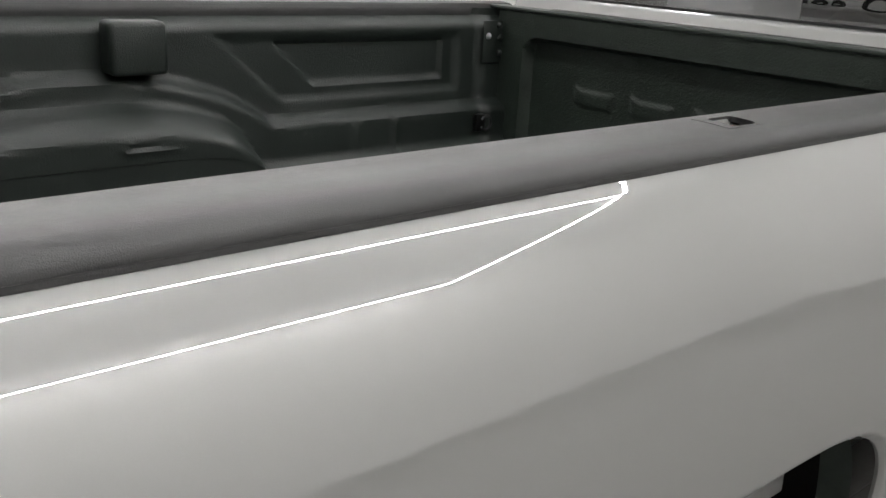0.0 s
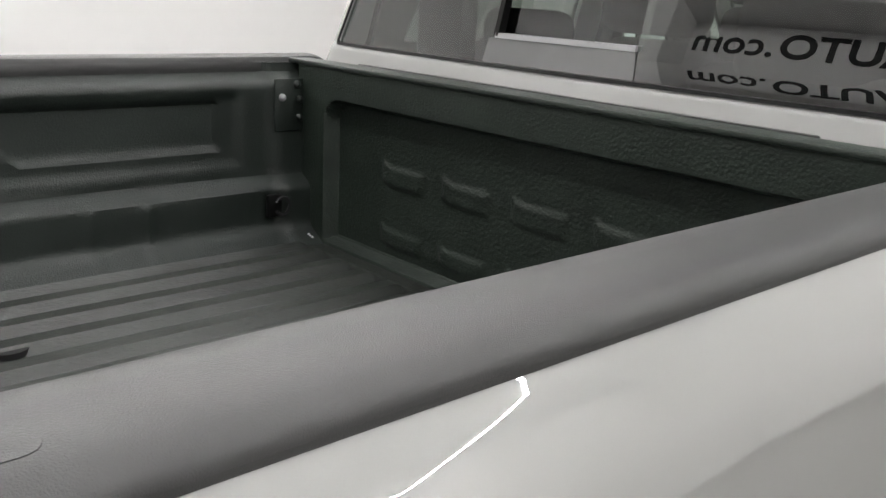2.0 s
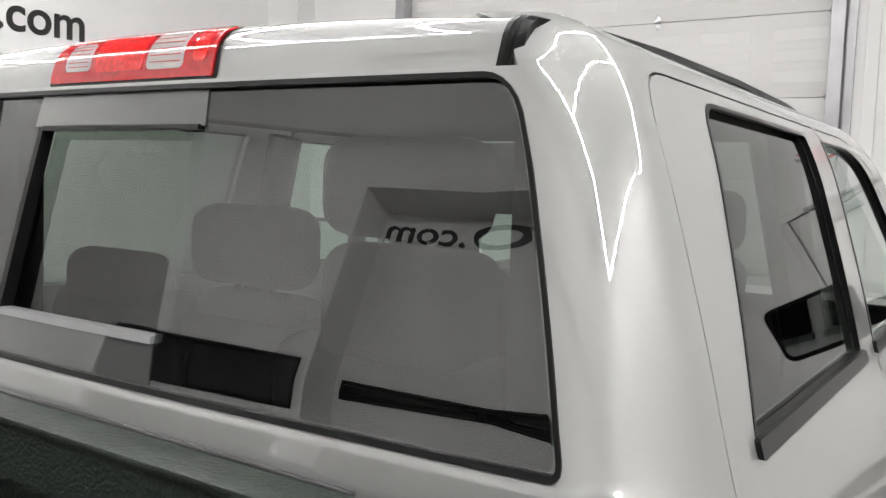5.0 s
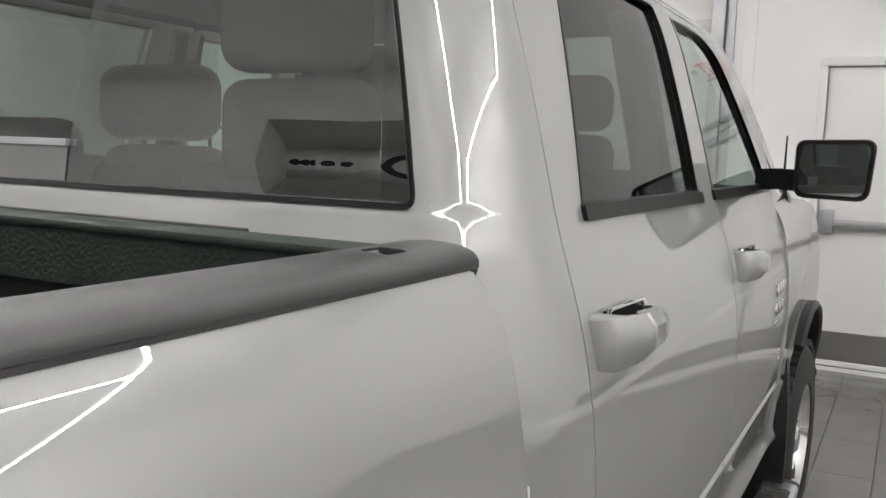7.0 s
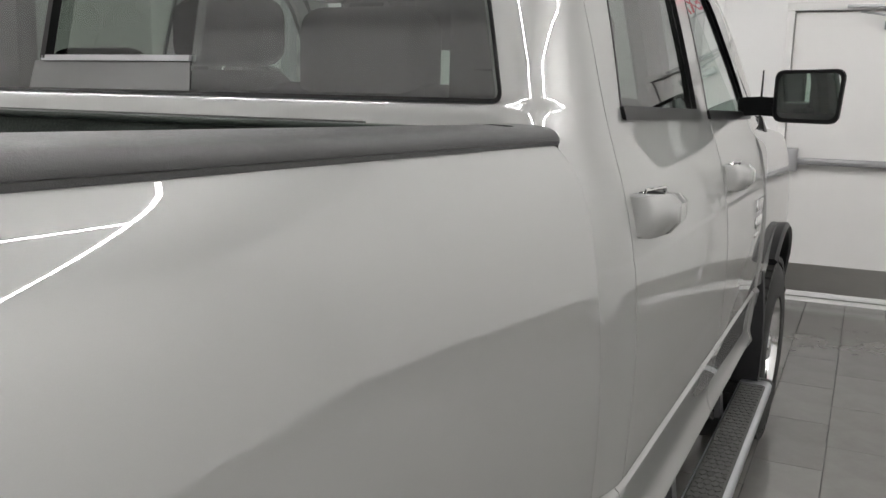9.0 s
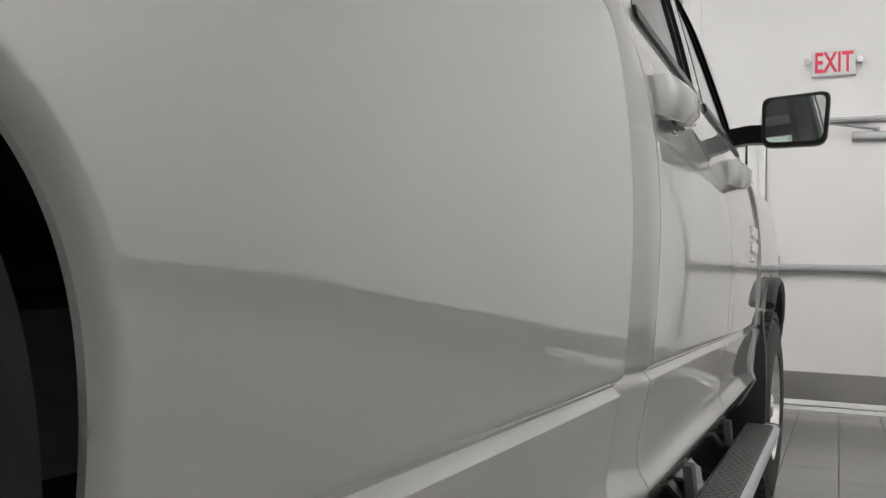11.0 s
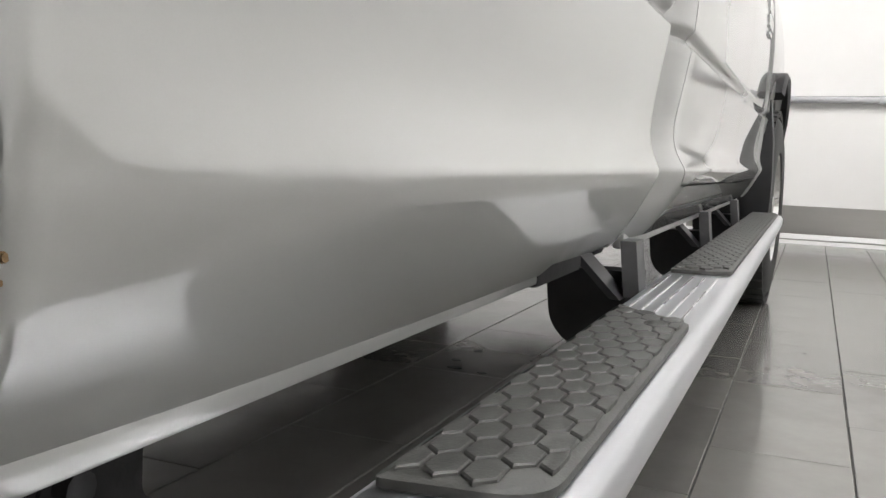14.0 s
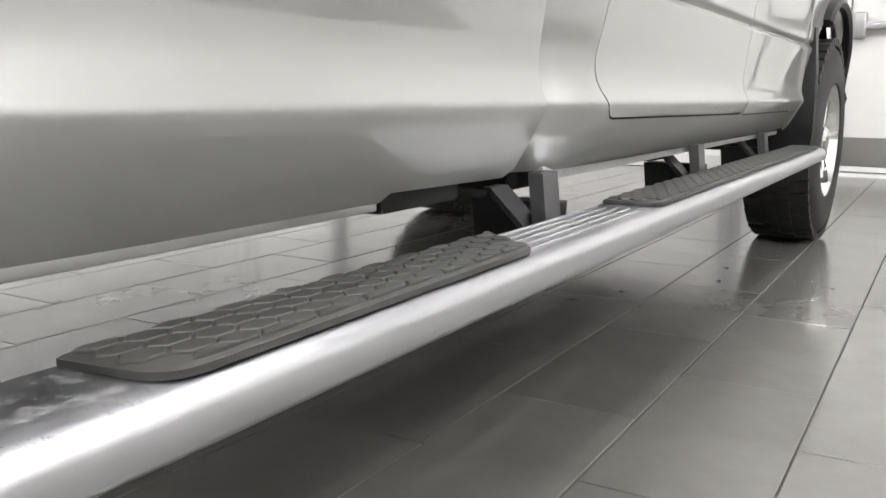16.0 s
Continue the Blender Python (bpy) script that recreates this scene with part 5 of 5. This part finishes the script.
lettering("wall_lettering", "AUTO", 0.43, on_south(-1.68, 3.69) @ Matrix.Diagonal((1, 0.62, 1, 1)), "large black cut-out letters in the wall recess", bold=0.010)


# overhead garage door: sections with joints, hinges and side tracks
def garage_door():
    ob = thing("garage_door", "closed white sectional overhead garage door with steel hinges", "garage door", kind="structure")
    zs = [0.0] + [0.625 * k for k in range(1, 7)] + [GD_Z + 0.02]
    y = Y_N + 0.06
    for z0, z1 in zip(zs, zs[1:]):
        bm = bmesh.new()
        box(bm, (GD_X0 - 0.02, y, z0 + 0.002), (GD_X1 + 0.02, y + 0.05, z1 - 0.003), 0.004)
        # shallow ribs pressed into each section
        for k in (0.25, 0.5, 0.75):
            zz = z0 + (z1 - z0) * k
            n = 7
            w = (GD_X1 - GD_X0) / n
            for i in range(n):
                box(bm, (GD_X0 + w * i + 0.08, y - 0.0025, zz - 0.045), (GD_X0 + w * (i + 1) - 0.08, y + 0.001, zz + 0.045), 0.002, 1)
        part("door_section", bm, DOORPAINT, ob)
        for x in (GD_X0 + 0.05, -2.62, -1.41, GD_X1 - 0.06):
            bm = bmesh.new()
            c = round_poly([(x - 0.03, z1), (x, z1 - 0.075), (x + 0.03, z1), (x, z1 + 0.075)], 0.012, 3)
            loft(bm, [[(a, y - 0.006, b) for a, b in c], [(a, y - 0.0005, b) for a, b in c]])
            tube(bm, [(x - 0.03, y - 0.012, z1), (x + 0.03, y - 0.012, z1)], 0.008, 8)
            part("hinge", bm, GREYMETAL, ob, "galvanised hinge")
    for x in (GD_X0 - 0.01, GD_X1 + 0.01):
        bm = bmesh.new()
        box(bm, (x - 0.06, Y_N - 0.075, 0.0), (x - 0.055 + 0.002, Y_N + 0.05, GD_Z), 0.001, 1)
        box(bm, (x + 0.03, Y_N - 0.075, 0.0), (x + 0.034, Y_N + 0.05, GD_Z), 0.001, 1)
        box(bm, (x - 0.058, Y_N - 0.079, 0.0), (x + 0.034, Y_N - 0.075, GD_Z), 0.001, 1)
        part("track", bm, GREYMETAL, ob, "grey steel door track")
    return ob


garage_door()
bm = bmesh.new()
for x0, x1 in ((GD_X1 + 0.055, GD_X1 + 0.115), (GD_X0 - 0.115, GD_X0 - 0.07)):
    box(bm, (x0, Y_N - 0.03, 0), (x1, Y_N + 0.001, GD_Z + 0.1), 0.004)
structure("garage_door_trim", bm, GREYMETAL, "grey steel jamb angle beside the garage door", "trim")
structure("wall_trim", boxm((GD_X1 + 0.18, Y_N - 0.025, 0), (GD_X1 + 0.27, Y_N + 0.001, CEILING), 0.004), WALL, "white painted vertical trim board", "trim")
structure("corner_column", boxm((X_W, Y_N - 0.25, 0), (-5.08, Y_N + 0.001, CEILING), 0.006), WALL, "white painted corner column", "column")

# stainless kick band and white cove along the walls
bm = bmesh.new()
box(bm, (GD_X1 + 0.30, Y_N - 0.006, 0.088), (3.0, Y_N + 0.001, 0.295), 0.001, 1)
box(bm, (3.0, Y_N - 0.006, 0.0), (X_E, Y_N + 0.001, 0.295), 0.001, 1)
structure("kick_band_north", bm, STEEL, "brushed stainless steel kick band at the foot of the wall", "wall band")
structure("kick_band_east", boxm((X_E - 0.006, Y_S, 0.0), (X_E + 0.001, Y_N - 0.02, 0.295), 0.001, 1), STEEL, "brushed stainless steel kick band at the foot of the wall", "wall band")
bm = bmesh.new()
box(bm, (GD_X1 + 0.30, Y_N - 0.014, 0.0), (3.0, Y_N + 0.001, 0.030), 0.002, 1)
box(bm, (GD_X1 + 0.30, Y_N - 0.012, 0.040), (3.0, Y_N + 0.001, 0.080), 0.004, 1)
structure("baseboard", bm, WALL, "white skirting strip at the foot of the wall", "baseboard")

# exit door with frame, closer and push bar
def exit_door():
    ob = thing("door_1", "closed white exit door with a steel push bar and closer", "door", kind="structure")
    y = Y_N
    for nm, lo, hi in (("door_frame", (DR_X0 - 0.055, y - 0.03, 0), (DR_X0, y + 0.12, DR_Z)), ("door_frame", (DR_X1, y - 0.03, 0), (DR_X1 + 0.055, y + 0.12, DR_Z)),
                       ("door_frame", (DR_X0 - 0.055, y - 0.03, DR_Z), (DR_X1 + 0.055, y + 0.12, DR_Z + 0.06))):
        part(nm, boxm(lo, hi, 0.005), DOORPAINT, ob)
    part("leaf", boxm((DR_X0 + 0.004, y + 0.015, 0.008), (DR_X1 - 0.004, y + 0.06, DR_Z - 0.004), 0.003), DOORPAINT, ob, "white painted steel leaf")
    part("kick_plate", boxm((DR_X0 + 0.02, y + 0.0125, 0.03), (DR_X1 - 0.02, y + 0.0155, 0.295)), STEEL, ob, "stainless kick plate")
    bm = bmesh.new()
    box(bm, (DR_X0 + 0.10, y - 0.075, 1.075), (DR_X1 - 0.10, y - 0.03, 1.130), 0.014, 3)
    box(bm, (1.595, y - 0.079, 1.070), (DR_X1 - 0.10, y - 0.028, 1.135), 0.012, 3)
    bar = part("push_bar", bm, GREYMETAL, ob, "grey steel push bar")
    bm = bmesh.new()
    box(bm, (DR_X0 + 0.03, y - 0.085, 1.02), (DR_X0 + 0.115, y + 0.016, 1.20), 0.012, 3)
    part("bar_end", bm, GREYMETAL, bar)
    bm = bmesh.new()
    box(bm, (DR_X1 - 0.13, y - 0.07, 1.05), (DR_X1 - 0.03, y + 0.016, 1.15), 0.012, 3)
    part("bar_end", bm, GREYMETAL, bar)
    bm = bmesh.new()
    box(bm, (1.38, y - 0.055, 2.09), (1.70, y + 0.015, 2.15), 0.01, 3)
    cl2 = part("door_closer", bm, GREYMETAL, ob, "grey door closer")
    bm = bmesh.new()
    box(bm, (1.12, y - 0.045, 2.245), (1.75, y - 0.03, 2.27), 0.003)
    tube(bm, [(1.55, y - 0.06, 2.16), (1.22, y - 0.12, 2.21), (1.50, y - 0.05, 2.25)], 0.010, 8)
    lathe(bm, [(2.15, 0.022), (2.18, 0.022), (2.182, 0.002)], "z", (1.55, y - 0.045, 0), 12)
    part("closer_arm", bm, GREYMETAL, cl2)


exit_door()


def exit_sign():
    x0, x1, z0, z1 = 1.088, 1.402, 2.595, 2.795
    ob = thing("exit_sign", "white lit exit sign with red letters and two emergency lamps", "exit sign")
    y = Y_N
    body = part("sign_box", boxm((x0, y - 0.055, z0), (x1, y - 0.0005, z1), 0.006), WHITE_PLASTIC, ob)
    m = Matrix.Translation(((x0 + x1) / 2, y - 0.057, z0 + 0.028)) @ Matrix(((1, 0, 0, 0), (0, 0, -1, 0), (0, 1, 0, 0), (0, 0, 0, 1))) @ Matrix.Diagonal((0.66, 1.08, 1.0, 1.0))
    t = lettering("letters", "EXIT", 0.205, m, "", RED, 0.002, "CENTER", 0.004, parent=ob)
    t.parent = ob
    for sx, x in ((-1, x0 - 0.03), (1, x1 + 0.03)):
        bm = bmesh.new()
        lathe(bm, [(y - 0.085, 0.004), (y - 0.083, 0.026), (y - 0.05, 0.024), (y - 0.02, 0.012), (y - 0.018, 0.002)], "y", (x, 0, (z0 + z1) / 2 + 0.01), 20)
        tube(bm, [(x, y - 0.04, (z0 + z1) / 2 + 0.01), (x - sx * 0.035, y - 0.03, (z0 + z1) / 2 + 0.01)], 0.008, 8)
        part("emergency_lamp", bm, GREYMETAL, ob)


exit_sign()

# debris on the tiles
for x, y, s in ((0.300, 2.290, 0.021), (0.285, 2.150, 0.017), (0.318, 2.060, 0.022), (0.405, 2.045, 0.016), (0.481, 2.257, 0.009), (0.854, 2.990, 0.012), (0.880, 2.750, 0.013), (0.664, 2.426, 0.010), (1.215, 2.828, 0.007)):
    bm = bmesh.new()
    n = 6
    base = [(s * random.uniform(0.5, 1.1) * math.cos(2 * math.pi * i / n), s * random.uniform(0.4, 0.8) * math.sin(2 * math.pi * i / n)) for i in range(n)]
    loft(bm, [[(a, b, 0.0) for a, b in base], [(a * 0.9, b * 0.9, s * 0.16) for a, b in base]])
    o = link_mesh("dirt_crumb", bm, DARK)
    o.location = (x, y, 0.0005)
    tagged(o, "small dark crumb of dirt on the tiles", "dirt", "dirt crumbs")


# grit on the bed floor
for x, y, r in ((-0.735, 0.90, 0.004), (-0.72, 0.885, 0.003), (-0.705, 0.90, 0.004), (-0.69, 0.895, 0.003), (-0.675, 0.892, 0.004), (-0.75, 0.35, 0.005)):
    bm = bmesh.new()
    loft(bm, [[(r * k * math.cos(2 * math.pi * i / 6), 0.8 * r * k * math.sin(2 * math.pi * i / 6), z) for i in range(6)] for k, z in ((1.0, 0.0), (1.0, r * 0.5), (0.5, r))])
    o = link_mesh("grit_crumb", bm, WHITE_PLASTIC)
    o.location = (x, y, 0.9515)
    tagged(o, "small pale crumb of grit on the bed floor", "dirt", "grit crumbs")


# unseen black strip added on the south wall, to mirror dark in the back window
def reflection_strip():
    ob = thing("dark_strip_1", "added black strip on the white wall, for the dark band mirrored in the back window", "window", kind="structure")
    for x0, x1, y, n in ((-2.54, 2.90, Y_S, 4), (-5.35, -2.72, Y_S + 0.45, 2)):
        w = (x1 - x0) / n
        for i in range(n):
            xa, xb = x0 + w * i, x0 + w * (i + 1)
            part("pane", boxm((xa + 0.03, y + 0.002, 1.43), (xb - 0.03, y + 0.010, 2.49)), BLACK_GLOSS, ob)
            for lo, hi in (((xa, y - 0.001, 1.40), (xa + 0.03, y + 0.03, 2.52)), ((xb - 0.03, y - 0.001, 1.40), (xb, y + 0.03, 2.52)), ((xa + 0.03, y - 0.001, 2.49), (xb - 0.03, y + 0.03, 2.52)), ((xa + 0.03, y - 0.001, 1.40), (xb - 0.03, y + 0.03, 1.43))):
                part("frame_bar", boxm(lo, hi, 0.003, 1), BLACK, ob)


reflection_strip()


# ---------------------------------------------------------------- floor tiles
TX, TY, GAP = 0.279, 0.61, 0.003
# laid end to end along the truck, rows shifted against one another
tile_me = {}


def tile_mesh(w, l):
    key = (round(w, 3), round(l, 3))
    if key not in tile_me:
        b = bmesh.new()
        c = 0.0015
        loft(b, [[(-w / 2, -l / 2, -0.008), (w / 2, -l / 2, -0.008), (w / 2, l / 2, -0.008), (-w / 2, l / 2, -0.008)],
                 [(-w / 2, -l / 2, -c), (w / 2, -l / 2, -c), (w / 2, l / 2, -c), (-w / 2, l / 2, -c)],
                 [(-w / 2 + c, -l / 2 + c, 0), (w / 2 - c, -l / 2 + c, 0), (w / 2 - c, l / 2 - c, 0), (-w / 2 + c, l / 2 - c, 0)]])
        bmesh.ops.recalc_face_normals(b, faces=b.faces[:])
        me = bpy.data.meshes.new("tile")
        b.to_mesh(me)
        b.free()
        me.materials.append(TILE)
        tile_me[key] = me
    return tile_me[key]


def lay(x0, x1, y0, y1, as_parts):
    rest = bmesh.new()
    i = 0
    x = T_X0 + math.floor((x0 - T_X0) / TX) * TX
    while x < x1:
        k = round((x - T_X0) / TX)
        shift = T_Y0 + (TY / 2 if k % 2 else 0)
        y = shift + math.floor((y0 - shift) / TY) * TY
        while y < y1:
            xa, xb, ya, yb = max(x, X_W), min(x + TX, X_E), max(y, Y_S), min(y + TY, Y_N)
            if xb - xa > 0.02 and yb - ya > 0.02:
                c = ((xa + xb) / 2, (ya + yb) / 2)
                near = NEAR[0] < c[0] < NEAR[1] and NEAR[2] < c[1] < NEAR[3]
                me = tile_mesh(xb - xa - GAP, yb - ya - GAP)
                if near:
                    o = new("tile", me)
                    o.parent = FLOOR
                    o.location = (*c, random.uniform(-0.0006, 0.0006))
                else:
                    FAR_TILES.append((me, c))
            y += TY
        x += TX


T_X0, T_Y0 = 1.036, 0.50
NEAR = (-0.7, 2.6, 0.2, 5.6)
FAR_TILES = []
lay(X_W, X_E, Y_S, Y_N, True)
vs, fs = [], []
for me, c in FAR_TILES:
    b = len(vs)
    vs += [(v.co.x + c[0], v.co.y + c[1], v.co.z) for v in me.vertices]
    fs += [tuple(b + i for i in p.vertices) for p in me.polygons]
me = bpy.data.meshes.new("tiles_rest")
me.from_pydata(vs, [], fs)
me.materials.append(TILE)
o = new("tiles", me)
o.parent = FLOOR
tagged(o, kind="stuff")
